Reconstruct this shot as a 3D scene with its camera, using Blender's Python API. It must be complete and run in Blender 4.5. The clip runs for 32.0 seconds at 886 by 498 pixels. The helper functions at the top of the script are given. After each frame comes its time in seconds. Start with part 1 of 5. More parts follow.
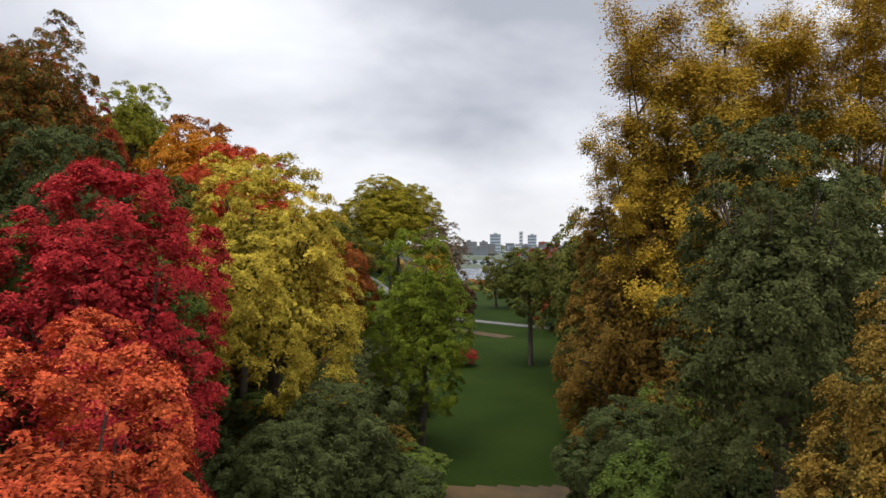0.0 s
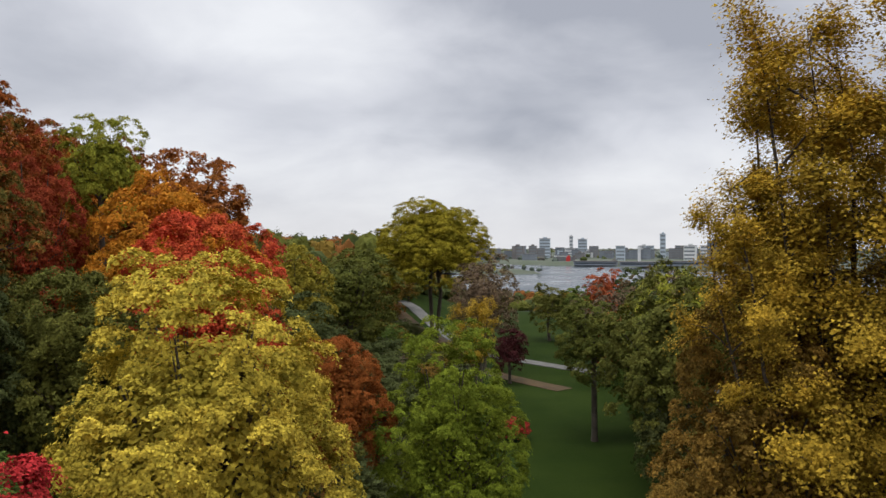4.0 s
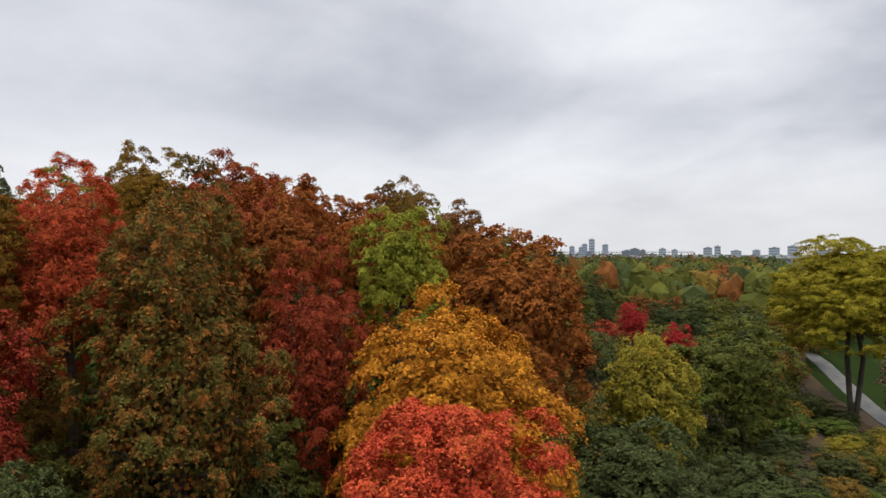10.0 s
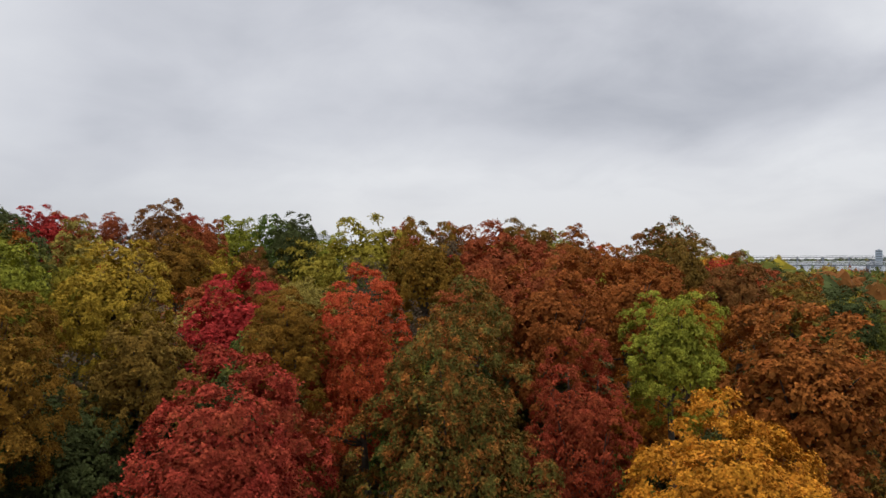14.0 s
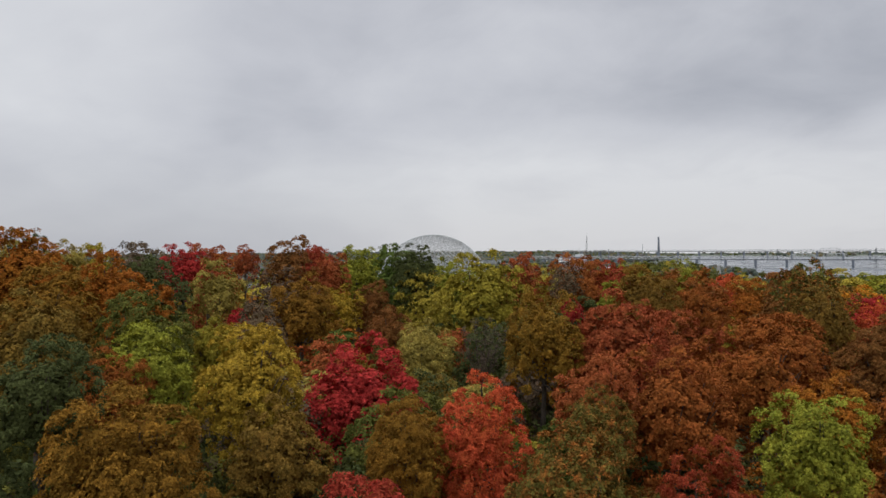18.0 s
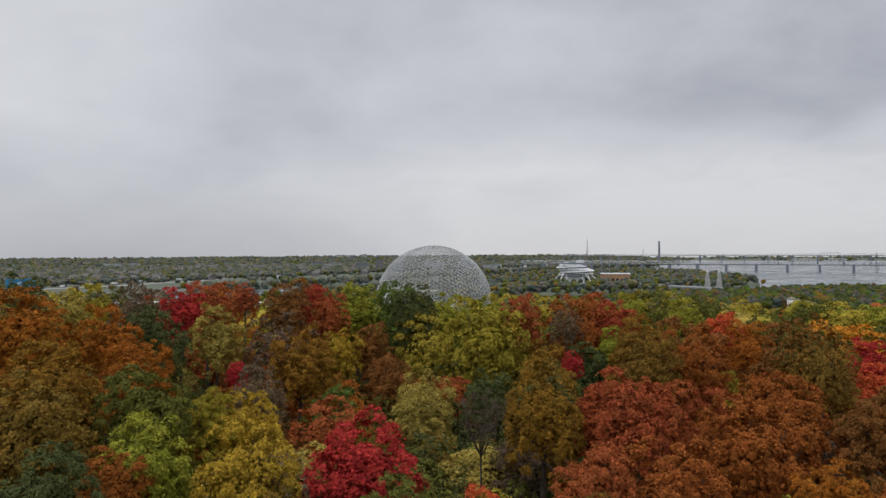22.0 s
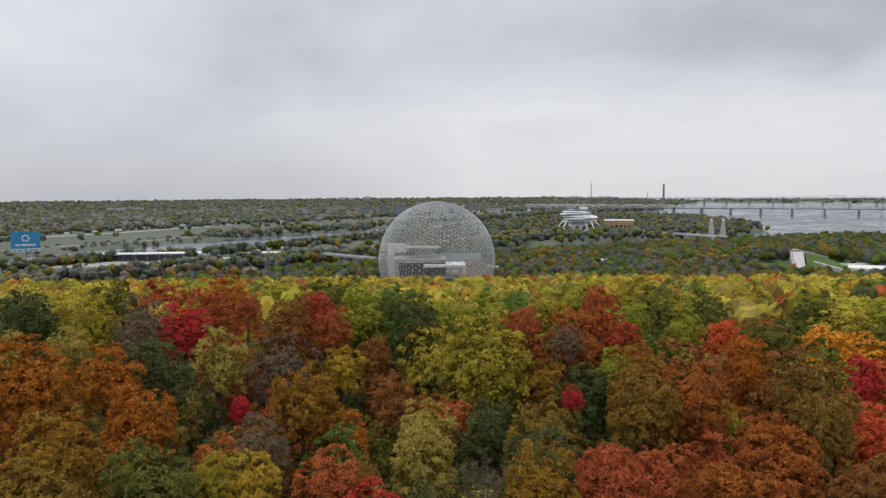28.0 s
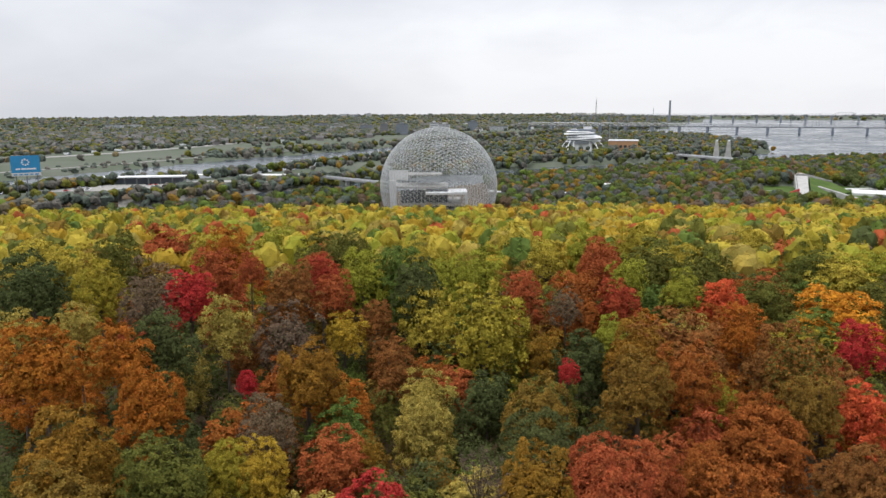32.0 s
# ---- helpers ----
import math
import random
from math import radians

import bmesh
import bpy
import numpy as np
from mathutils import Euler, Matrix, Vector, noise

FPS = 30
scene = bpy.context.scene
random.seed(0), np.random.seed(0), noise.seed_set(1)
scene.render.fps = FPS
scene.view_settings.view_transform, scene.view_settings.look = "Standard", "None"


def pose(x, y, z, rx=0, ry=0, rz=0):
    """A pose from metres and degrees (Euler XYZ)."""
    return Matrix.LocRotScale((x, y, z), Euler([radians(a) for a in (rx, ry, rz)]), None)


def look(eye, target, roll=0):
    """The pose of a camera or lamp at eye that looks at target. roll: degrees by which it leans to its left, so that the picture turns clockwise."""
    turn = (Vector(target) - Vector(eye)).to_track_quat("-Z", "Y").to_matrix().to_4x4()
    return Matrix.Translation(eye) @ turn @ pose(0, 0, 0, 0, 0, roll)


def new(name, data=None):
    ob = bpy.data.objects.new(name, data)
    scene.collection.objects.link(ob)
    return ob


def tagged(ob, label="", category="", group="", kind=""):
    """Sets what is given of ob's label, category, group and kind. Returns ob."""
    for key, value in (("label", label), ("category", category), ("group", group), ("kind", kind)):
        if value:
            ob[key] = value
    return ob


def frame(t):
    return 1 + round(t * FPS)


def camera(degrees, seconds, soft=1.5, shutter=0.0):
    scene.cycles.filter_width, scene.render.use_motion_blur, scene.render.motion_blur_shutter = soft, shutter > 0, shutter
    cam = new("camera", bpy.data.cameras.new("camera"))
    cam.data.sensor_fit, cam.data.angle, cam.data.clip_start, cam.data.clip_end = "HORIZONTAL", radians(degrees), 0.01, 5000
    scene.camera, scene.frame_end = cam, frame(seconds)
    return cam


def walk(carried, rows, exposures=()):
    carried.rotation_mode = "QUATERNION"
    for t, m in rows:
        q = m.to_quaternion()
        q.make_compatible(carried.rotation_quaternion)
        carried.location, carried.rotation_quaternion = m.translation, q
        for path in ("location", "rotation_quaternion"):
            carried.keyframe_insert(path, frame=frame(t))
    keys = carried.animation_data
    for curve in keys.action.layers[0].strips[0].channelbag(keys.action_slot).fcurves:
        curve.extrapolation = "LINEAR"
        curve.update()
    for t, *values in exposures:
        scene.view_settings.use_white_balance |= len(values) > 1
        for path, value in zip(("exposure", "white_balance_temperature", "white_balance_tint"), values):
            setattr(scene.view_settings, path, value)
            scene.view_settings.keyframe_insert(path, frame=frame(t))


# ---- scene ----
cam = camera(64.49, 32.0)
# seconds, x, y, z, yaw, pitch, roll
PATH = [
    (0, 0.000, 0.000, 34.580, 0.000, -0.488, 0.171),
    (0.5, 0.085, 1.634, 35.207, 1.166, -0.429, 0.169),
    (1, 0.172, 3.292, 35.813, 2.021, -0.377, 0.154),
    (1.5, 0.245, 4.958, 36.406, 2.660, -0.325, 0.135),
    (2, 0.293, 6.636, 37.007, 3.194, -0.320, 0.127),
    (2.5, 0.331, 8.328, 37.596, 3.620, -0.339, 0.131),
    (4.5, 0.262, 15.163, 39.890, 4.310, -0.237, 0.155),
    (5, 0.190, 16.889, 40.448, 6.486, -0.205, 0.117),
    (5.5, 0.119, 18.615, 40.966, 9.354, -0.164, 0.080),
    (6, 0.045, 20.251, 41.461, 12.257, -0.138, 0.044),
    (6.5, -0.074, 21.731, 41.961, 15.177, -0.131, 0.014),
    (7, -0.220, 23.104, 42.445, 18.069, -0.063, -0.001),
    (7.5, -0.375, 24.407, 42.947, 20.996, -0.025, -0.012),
    (8, -0.582, 25.613, 43.485, 24.077, -0.007, -0.023),
    (8.5, -0.784, 26.663, 44.077, 27.277, 0.040, -0.040),
    (9, -0.924, 27.499, 44.628, 29.864, 0.049, -0.050),
    (9.5, -1.063, 27.881, 45.163, 32.359, 0.042, -0.034),
    (10, -1.081, 27.906, 45.671, 34.873, 0.083, 0.006),
    (10.5, -1.069, 27.889, 46.166, 37.394, 0.153, 0.062),
    (11, -1.060, 27.874, 46.650, 39.918, 0.250, 0.125),
    (11.5, -1.065, 27.868, 47.117, 42.196, 0.341, 0.184),
    (12, -1.083, 27.886, 47.696, 44.273, 0.381, 0.237),
    (12.5, -1.103, 27.913, 48.288, 46.756, 0.388, 0.281),
    (13, -1.132, 27.941, 48.886, 49.808, 0.469, 0.307),
    (13.5, -1.153, 27.948, 49.492, 53.016, 0.512, 0.309),
    (14, -1.179, 27.933, 50.103, 56.290, 0.512, 0.295),
    (14.5, -1.224, 27.908, 50.756, 59.520, 0.504, 0.272),
    (15, -1.265, 27.876, 51.407, 62.736, 0.483, 0.246),
    (15.5, -1.258, 27.864, 52.029, 65.338, 0.517, 0.232),
    (17.5, -1.250, 27.869, 54.849, 65.792, 0.095, 0.375),
    (18, -1.275, 27.874, 55.505, 65.765, -0.048, 0.418),
    (18.5, -1.274, 27.907, 56.099, 65.756, -0.034, 0.435),
    (19, -1.279, 27.939, 56.679, 65.773, -0.004, 0.430),
    (19.5, -1.283, 27.963, 57.244, 65.783, 0.052, 0.416),
    (20, -1.280, 27.969, 57.793, 65.771, 0.086, 0.396),
    (20.5, -1.278, 27.981, 58.428, 65.788, 0.126, 0.375),
    (21, -1.277, 27.997, 59.163, 65.800, 0.154, 0.359),
    (21.5, -1.286, 28.008, 59.924, 65.807, 0.173, 0.352),
    (22, -1.302, 28.020, 60.761, 65.806, 0.175, 0.348),
    (22.5, -1.318, 28.039, 61.598, 65.806, 0.155, 0.338),
    (23, -1.337, 28.079, 62.454, 65.834, 0.130, 0.327),
    (23.5, -1.362, 28.100, 63.251, 65.846, 0.140, 0.328),
    (24, -1.392, 28.128, 64.046, 65.837, 0.160, 0.332),
    (24.5, -1.419, 28.163, 64.788, 65.868, 0.187, 0.343),
    (26.5, -1.941, 28.599, 68.098, 66.008, -1.603, 0.400),
    (27, -1.984, 28.638, 68.936, 66.035, -2.625, 0.408),
    (27.5, -2.028, 28.678, 69.789, 66.082, -3.658, 0.416),
    (28, -2.072, 28.726, 70.622, 66.090, -4.641, 0.421),
    (28.5, -2.122, 28.782, 71.437, 66.111, -5.636, 0.434),
    (29, -2.175, 28.851, 72.299, 66.149, -6.609, 0.441),
    (29.5, -2.221, 28.918, 73.166, 66.177, -7.493, 0.452),
    (30, -2.261, 28.973, 73.992, 66.196, -8.336, 0.456),
    (30.5, -2.287, 29.032, 74.773, 66.214, -9.126, 0.453),
    (31, -2.319, 29.080, 75.543, 66.231, -9.911, 0.439),
    (31.5, -2.344, 29.119, 76.308, 66.249, -10.677, 0.421),
    (32, -2.372, 29.131, 77.078, 66.278, -11.403, 0.399),
]
walk(cam, [(t, pose(x, y, z, 90 + pitch, roll, yaw)) for t, x, y, z, yaw, pitch, roll in PATH],
     exposures=[(0.0, 0.26), (2.5, 0.2), (5.0, -0.06), (9.0, 0.04), (12.0, -0.04), (15.0, -0.2), (24.5, -0.34), (27.0, -0.2), (29.5, -0.04), (32.0, 0.2)])

# ---------------------------------------------------------------- sky and sun
world = bpy.data.worlds.new("overcast_sky")
scene.world = world
world.use_nodes = True
wt = world.node_tree
wt.nodes.clear()


def wnode(kind, **kw):
    n = wt.nodes.new(kind)
    for k, v in kw.items():
        n.inputs[k].default_value = v
    return n


w_out = wnode("ShaderNodeOutputWorld")
w_bg = wnode("ShaderNodeBackground", Strength=0.1)
w_sky = wt.nodes.new("ShaderNodeTexSky")
w_sky.sky_type, w_sky.sun_disc = "NISHITA", False
w_sky.sun_elevation, w_sky.sun_rotation = radians(76), radians(210)
w_tc = wnode("ShaderNodeTexCoord")
w_sep = wnode("ShaderNodeSeparateXYZ")
wt.links.new(w_tc.outputs["Generated"], w_sep.inputs[0])


def wmath(op, a, b):
    n = wt.nodes.new("ShaderNodeMath")
    n.operation = op
    for i, v in enumerate((a, b)):
        if isinstance(v, (int, float)):
            n.inputs[i].default_value = v
        else:
            wt.links.new(v, n.inputs[i])
    return n.outputs[0]


# a flat cloud deck: the direction is laid on a plane overhead
up = wmath("ADD", wmath("MAXIMUM", w_sep.outputs[2], 0.0), 0.3)
w_xy = wnode("ShaderNodeCombineXYZ")
wt.links.new(wmath("ADD", wmath("DIVIDE", w_sep.outputs[0], up), 7.3), w_xy.inputs[0])
wt.links.new(wmath("ADD", wmath("DIVIDE", w_sep.outputs[1], up), -2.4), w_xy.inputs[1])
w_big = wnode("ShaderNodeTexNoise", Scale=0.62, Detail=4.0, Roughness=0.45, Distortion=0.5)
w_fine = wnode("ShaderNodeTexNoise", Scale=2.4, Detail=6.0, Roughness=0.55, Distortion=0.3)
for n in (w_big, w_fine):
    wt.links.new(w_xy.outputs[0], n.inputs["Vector"])
cloud = wmath("ADD", wmath("MULTIPLY", w_big.outputs[0], 0.72), wmath("MULTIPLY", w_fine.outputs[0], 0.28))
ahead = wmath("MAXIMUM", w_sep.outputs[1], 0.0)
cloud = wmath("ADD", wmath("MULTIPLY", wmath("SUBTRACT", cloud, 0.5), wmath("ADD", wmath("MULTIPLY", ahead, 0.75), 0.5)), wmath("SUBTRACT", 0.545, wmath("MULTIPLY", ahead, 0.045)))
shelf = wmath("MAXIMUM", wmath("SUBTRACT", 1.0, wmath("DIVIDE", wmath("ABSOLUTE", wmath("SUBTRACT", w_sep.outputs[2], 0.185), 0.0), 0.075)), 0.0)
cloud = wmath("SUBTRACT", cloud, wmath("MULTIPLY", wmath("MULTIPLY", shelf, ahead), wmath("MULTIPLY", w_fine.outputs[0], 0.17)))
w_ramp = wt.nodes.new("ShaderNodeValToRGB")
wt.links.new(cloud, w_ramp.inputs[0])
e = w_ramp.color_ramp.elements
e[0].position, e[0].color = 0.33, (4.0, 4.2, 4.8, 1)
e[1].position, e[1].color = 0.61, (8.6, 8.75, 9.1, 1)
m = e.new(0.48)
m.color = (6.7, 6.85, 7.4, 1)
# towards the horizon the deck pales
w_low = wt.nodes.new("ShaderNodeMapRange")
w_low.inputs["From Min"].default_value, w_low.inputs["From Max"].default_value = 0.0, 0.16
w_low.inputs["To Min"].default_value, w_low.inputs["To Max"].default_value = 0.75, 0.0
wt.links.new(w_sep.outputs[2], w_low.inputs[0])
w_mix = wt.nodes.new("ShaderNodeMixRGB")
# a grey bank of rain lies low in the west
w_west = wt.nodes.new("ShaderNodeMapRange")
w_west.inputs["From Min"].default_value, w_west.inputs["From Max"].default_value = -0.90, -1.0
wt.links.new(w_sep.outputs[0], w_west.inputs[0])
w_bank = wt.nodes.new("ShaderNodeMixRGB")
w_bank.inputs[1].default_value, w_bank.inputs[2].default_value = (7.6, 7.6, 7.85, 1), (4.7, 4.85, 5.4, 1)
wt.links.new(w_west.outputs[0], w_bank.inputs[0])
wt.links.new(w_bank.outputs[0], w_mix.inputs[2])
wt.links.new(w_low.outputs[0], w_mix.inputs[0])
wt.links.new(w_ramp.outputs[0], w_mix.inputs[1])
w_veil = wt.nodes.new("ShaderNodeMixRGB")
w_veil.inputs[0].default_value = 0.94
wt.links.new(w_sky.outputs[0], w_veil.inputs[1])
wt.links.new(w_mix.outputs[0], w_veil.inputs[2])
# an overcast sky is brightest overhead
w_top = wt.nodes.new("ShaderNodeMapRange")
w_top.inputs["From Min"].default_value, w_top.inputs["From Max"].default_value = 0.38, 0.95
w_top.inputs["To Min"].default_value, w_top.inputs["To Max"].default_value = 0.104, 0.28
wt.links.new(w_sep.outputs[2], w_top.inputs[0])
wt.links.new(w_top.outputs[0], w_bg.inputs["Strength"])
wt.links.new(w_veil.outputs[0], w_bg.inputs[0])
wt.links.new(w_bg.outputs[0], w_out.inputs[0])

sun_data = bpy.data.lights.new("sun", "SUN")
sun_data.energy, sun_data.angle, sun_data.color = 1.3, radians(35), (1.0, 0.96, 0.9)
sun = new("sun", sun_data)
sun.matrix_world = look((0, 0, 300), (1.5, 2.6, 288.0))

# ---------------------------------------------------------------- materials
def material(name, rough=0.8, metal=0.0, spec=0.3):
    mat = bpy.data.materials.new(name)
    mat.use_nodes = True
    b = mat.node_tree.nodes["Principled BSDF"]
    b.inputs["Roughness"].default_value = rough
    b.inputs["Metallic"].default_value = metal
    b.inputs["Specular IOR Level"].default_value = spec
    return mat, mat.node_tree, b


def node(tree, kind, ins=(), **kw):
    n = tree.nodes.new(kind)
    for k, v in kw.items():
        n.inputs[k].default_value = v
    for sock, out in ins:
        tree.links.new(out, n.inputs[sock])
    return n


def mix(tree, fac, a, b, blend="MIX"):
    n = tree.nodes.new("ShaderNodeMixRGB")
    n.blend_type = blend
    for i, v in enumerate((fac, a, b)):
        if isinstance(v, (int, float)):
            n.inputs[i].default_value = v
        elif isinstance(v, tuple):
            n.inputs[i].default_value = (*v, 1)
        else:
            tree.links.new(v, n.inputs[i])
    return n.outputs[0]


def plain(name, a, b, scale=1.0, rough=0.8, metal=0.0, bump=0.0, spec=0.3, fine=12.0, low=0.35, high=0.65):
    """Two tones by noise at two scales, with fine relief."""
    mat, t, s = material(name, rough, metal, spec)
    tc = node(t, "ShaderNodeTexCoord")
    n1 = node(t, "ShaderNodeTexNoise", [("Vector", tc.outputs["Object"])], Scale=scale, Detail=5.0, Roughness=0.6)
    n2 = node(t, "ShaderNodeTexNoise", [("Vector", tc.outputs["Object"])], Scale=scale * fine, Detail=3.0)
    f = node(t, "ShaderNodeMapRange", [(0, n1.outputs[0])], **{"From Min": low, "From Max": high})
    c = mix(t, f.outputs[0], a, b)
    c = mix(t, 0.35, c, mix(t, n2.outputs[0], (0.55, 0.55, 0.55), (1.3, 1.3, 1.3)), "MULTIPLY")
    t.links.new(c, s.inputs["Base Color"])
    if bump:
        bn = node(t, "ShaderNodeBump", [("Height", n2.outputs[0])], Strength=bump, Distance=0.2)
        t.links.new(bn.outputs[0], s.inputs["Normal"])
    return mat


TONES = {}


def leaf_material(name, a, b, c, patch=0.8, low=0.33, high=0.67, vary=1.0):
    """Leaves: every leaf has its own tone, clusters drift between a and b, whole trees lean towards c."""
    TONES[name] = (a, b, c)
    mat, t, s = material(name, 0.75, 0.0, 0.03)
    tc = node(t, "ShaderNodeTexCoord")
    geo = node(t, "ShaderNodeNewGeometry")
    info = node(t, "ShaderNodeObjectInfo")
    shift = node(t, "ShaderNodeVectorMath", [(0, tc.outputs["Object"])])
    shift.operation = "ADD"
    spread = node(t, "ShaderNodeVectorMath", [(0, info.outputs["Location"])])
    spread.operation = "SCALE"
    spread.inputs["Scale"].default_value = 0.37
    t.links.new(spread.outputs[0], shift.inputs[1])
    n1 = node(t, "ShaderNodeTexNoise", [("Vector", shift.outputs[0])], Scale=patch, Detail=4.0, Roughness=0.6)
    f = node(t, "ShaderNodeMapRange", [(0, n1.outputs[0])], **{"From Min": low, "From Max": high})
    col = mix(t, f.outputs[0], a, b)
    tree_f = node(t, "ShaderNodeMath", [(0, info.outputs["Random"])])
    tree_f.operation = "MULTIPLY"
    tree_f.inputs[1].default_value = 0.45
    col = mix(t, tree_f.outputs[0], col, c)
    leaf_f = node(t, "ShaderNodeMapRange", [(0, geo.outputs["Random Per Island"])], **{"To Min": 1 - 0.34 * vary, "To Max": 1 + 0.36 * vary})
    n2 = node(t, "ShaderNodeTexNoise", [("Vector", shift.outputs[0])], Scale=3.2, Detail=3.0, Roughness=0.7)
    n2f = node(t, "ShaderNodeMapRange", [(0, n2.outputs[0])], **{"From Min": 0.3, "From Max": 0.7, "To Min": 1 - 0.48 * vary, "To Max": 1 + 0.46 * vary})
    both = node(t, "ShaderNodeMath", [(0, leaf_f.outputs[0]), (1, n2f.outputs[0])])
    both.operation = "MULTIPLY"
    comb = node(t, "ShaderNodeCombineColor")
    for i in range(3):
        t.links.new(both.outputs[0], comb.inputs[i])
    col = mix(t, 1.0, col, comb.outputs[0], "MULTIPLY")
    col = mix(t, 1.0, col, (0.68, 0.68, 0.68), "MULTIPLY")
    t.links.new(col, s.inputs["Base Color"])
    tr = node(t, "ShaderNodeBsdfTranslucent", [(0, col)])
    sh = node(t, "ShaderNodeMixShader", [(1, s.outputs[0]), (2, tr.outputs[0])], Fac=0.11)
    t.links.new(sh.outputs[0], t.nodes["Material Output"].inputs[0])
    return mat


LEAVES = {
    "scarlet": leaf_material("scarlet_leaves", (0.58, 0.036, 0.046), (0.46, 0.038, 0.038), (0.52, 0.07, 0.042)),
    "crimson": leaf_material("crimson_leaves", (0.46, 0.050, 0.036), (0.37, 0.070, 0.032), (0.43, 0.12, 0.032)),
    "vermilion": leaf_material("vermilion_leaves", (0.76, 0.082, 0.046), (0.64, 0.125, 0.040), (0.58, 0.13, 0.040)),
    "orange": leaf_material("orange_leaves", (0.494, 0.154, 0.022), (0.370, 0.165, 0.022), (0.444, 0.119, 0.024)),
    "amber": leaf_material("amber_leaves", (0.75, 0.315, 0.026), (0.64, 0.22, 0.026), (0.60, 0.28, 0.028)),
    "copper": leaf_material("copper_leaves", (0.43, 0.126, 0.027), (0.31, 0.118, 0.024), (0.38, 0.105, 0.029)),
    "russet": leaf_material("russet_leaves", (0.329, 0.117, 0.033), (0.224, 0.103, 0.030), (0.269, 0.138, 0.037)),
    "rust": leaf_material("rust_leaves", (0.49, 0.100, 0.040), (0.38, 0.108, 0.038), (0.44, 0.15, 0.038)),
    "bronze": leaf_material("bronze_leaves", (0.31, 0.18, 0.032), (0.20, 0.145, 0.030), (0.29, 0.145, 0.030)),
    "oldgold": leaf_material("old_gold_leaves", (0.44, 0.335, 0.036), (0.28, 0.245, 0.032), (0.36, 0.29, 0.038)),
    "gold": leaf_material("gold_leaves", (0.549, 0.340, 0.035), (0.384, 0.261, 0.033), (0.466, 0.314, 0.037)),
    "yellow": leaf_material("yellow_leaves", (0.58, 0.44, 0.062), (0.42, 0.35, 0.050), (0.50, 0.39, 0.055)),
    "straw": leaf_material("straw_leaves", (0.494, 0.366, 0.075), (0.274, 0.223, 0.056), (0.411, 0.314, 0.062)),
    "lime": leaf_material("lime_leaves", (0.40, 0.385, 0.044), (0.24, 0.27, 0.034), (0.35, 0.33, 0.043)),
    "olive": leaf_material("olive_leaves", (0.175, 0.175, 0.033), (0.106, 0.125, 0.028), (0.187, 0.163, 0.037)),
    "green": leaf_material("green_leaves", (0.15, 0.21, 0.042), (0.10, 0.155, 0.034), (0.18, 0.20, 0.034)),
    "forest": leaf_material("dark_green_leaves", (0.100, 0.125, 0.040), (0.078, 0.098, 0.034), (0.13, 0.125, 0.040)),
    "ochre": leaf_material("ochre_leaves", (0.36, 0.185, 0.024), (0.22, 0.135, 0.022), (0.33, 0.14, 0.024)),
    "goldgreen": leaf_material("gold_green_leaves", (0.50, 0.39, 0.032), (0.31, 0.275, 0.027), (0.40, 0.33, 0.032)),
    "umber": leaf_material("umber_leaves", (0.200, 0.131, 0.081), (0.138, 0.100, 0.069), (0.224, 0.163, 0.075)),
    "bare": leaf_material("withered_leaves", (0.163, 0.113, 0.075), (0.125, 0.094, 0.069), (0.187, 0.138, 0.088)),
    "maroon": leaf_material("maroon_leaves", (0.088, 0.022, 0.025), (0.062, 0.020, 0.022), (0.100, 0.025, 0.025)),
    "gilt": leaf_material("airy_gold_leaves", (0.68, 0.42, 0.042), (0.44, 0.30, 0.038), (0.54, 0.36, 0.042)),
    # haze of distance painted in: these leaf colours are greyed and lightened
    "dull_green": leaf_material("hazed_green_leaves", (0.126, 0.154, 0.122), (0.092, 0.116, 0.100), (0.150, 0.166, 0.134), 0.05, vary=0.4),
    "dull_brown": leaf_material("hazed_brown_leaves", (0.170, 0.158, 0.138), (0.126, 0.126, 0.112), (0.187, 0.166, 0.134), 0.05, vary=0.4),
    "dull_gold": leaf_material("hazed_gold_leaves", (0.294, 0.242, 0.121), (0.187, 0.170, 0.106), (0.254, 0.186, 0.106), 0.05, vary=0.4),
    "citron": leaf_material("lemon_leaves", (0.74, 0.54, 0.070), (0.50, 0.40, 0.050), (0.60, 0.46, 0.056), 0.5),
    "leafgreen": leaf_material("fresh_green_leaves", (0.23, 0.29, 0.028), (0.12, 0.175, 0.020), (0.25, 0.28, 0.026), 0.6),
    "mixed": leaf_material("half_turned_leaves", (0.113, 0.118, 0.028), (0.486, 0.143, 0.033), (0.224, 0.143, 0.025), 2.0, 0.46, 0.62),
}
WORDS = {"goldgreen": "golden green", "ochre": "ochre brown and gold", "citron": "lemon-yellow and green", "leafgreen": "fresh green", "gilt": "airy golden", "scarlet": "bright scarlet", "crimson": "deep crimson", "vermilion": "orange-red", "orange": "orange", "amber": "golden orange",
         "copper": "copper-orange", "russet": "russet brown", "rust": "rust red", "bronze": "bronze", "oldgold": "olive gold",
         "gold": "golden", "yellow": "pale yellow", "straw": "thin straw-yellow", "lime": "yellow-green", "olive": "olive green",
         "green": "green", "forest": "dark green", "umber": "thinning grey-brown", "bare": "nearly bare brown", "maroon": "dark maroon",
         "mixed": "half-turned green and orange"}
BARK = plain("bark", (0.055, 0.042, 0.032), (0.10, 0.080, 0.062), 1.2, 0.9, bump=0.5)
LITTER = plain("leaf_litter", (0.050, 0.034, 0.018), (0.10, 0.062, 0.026), 0.25, 0.95, bump=0.4, fine=25.0)
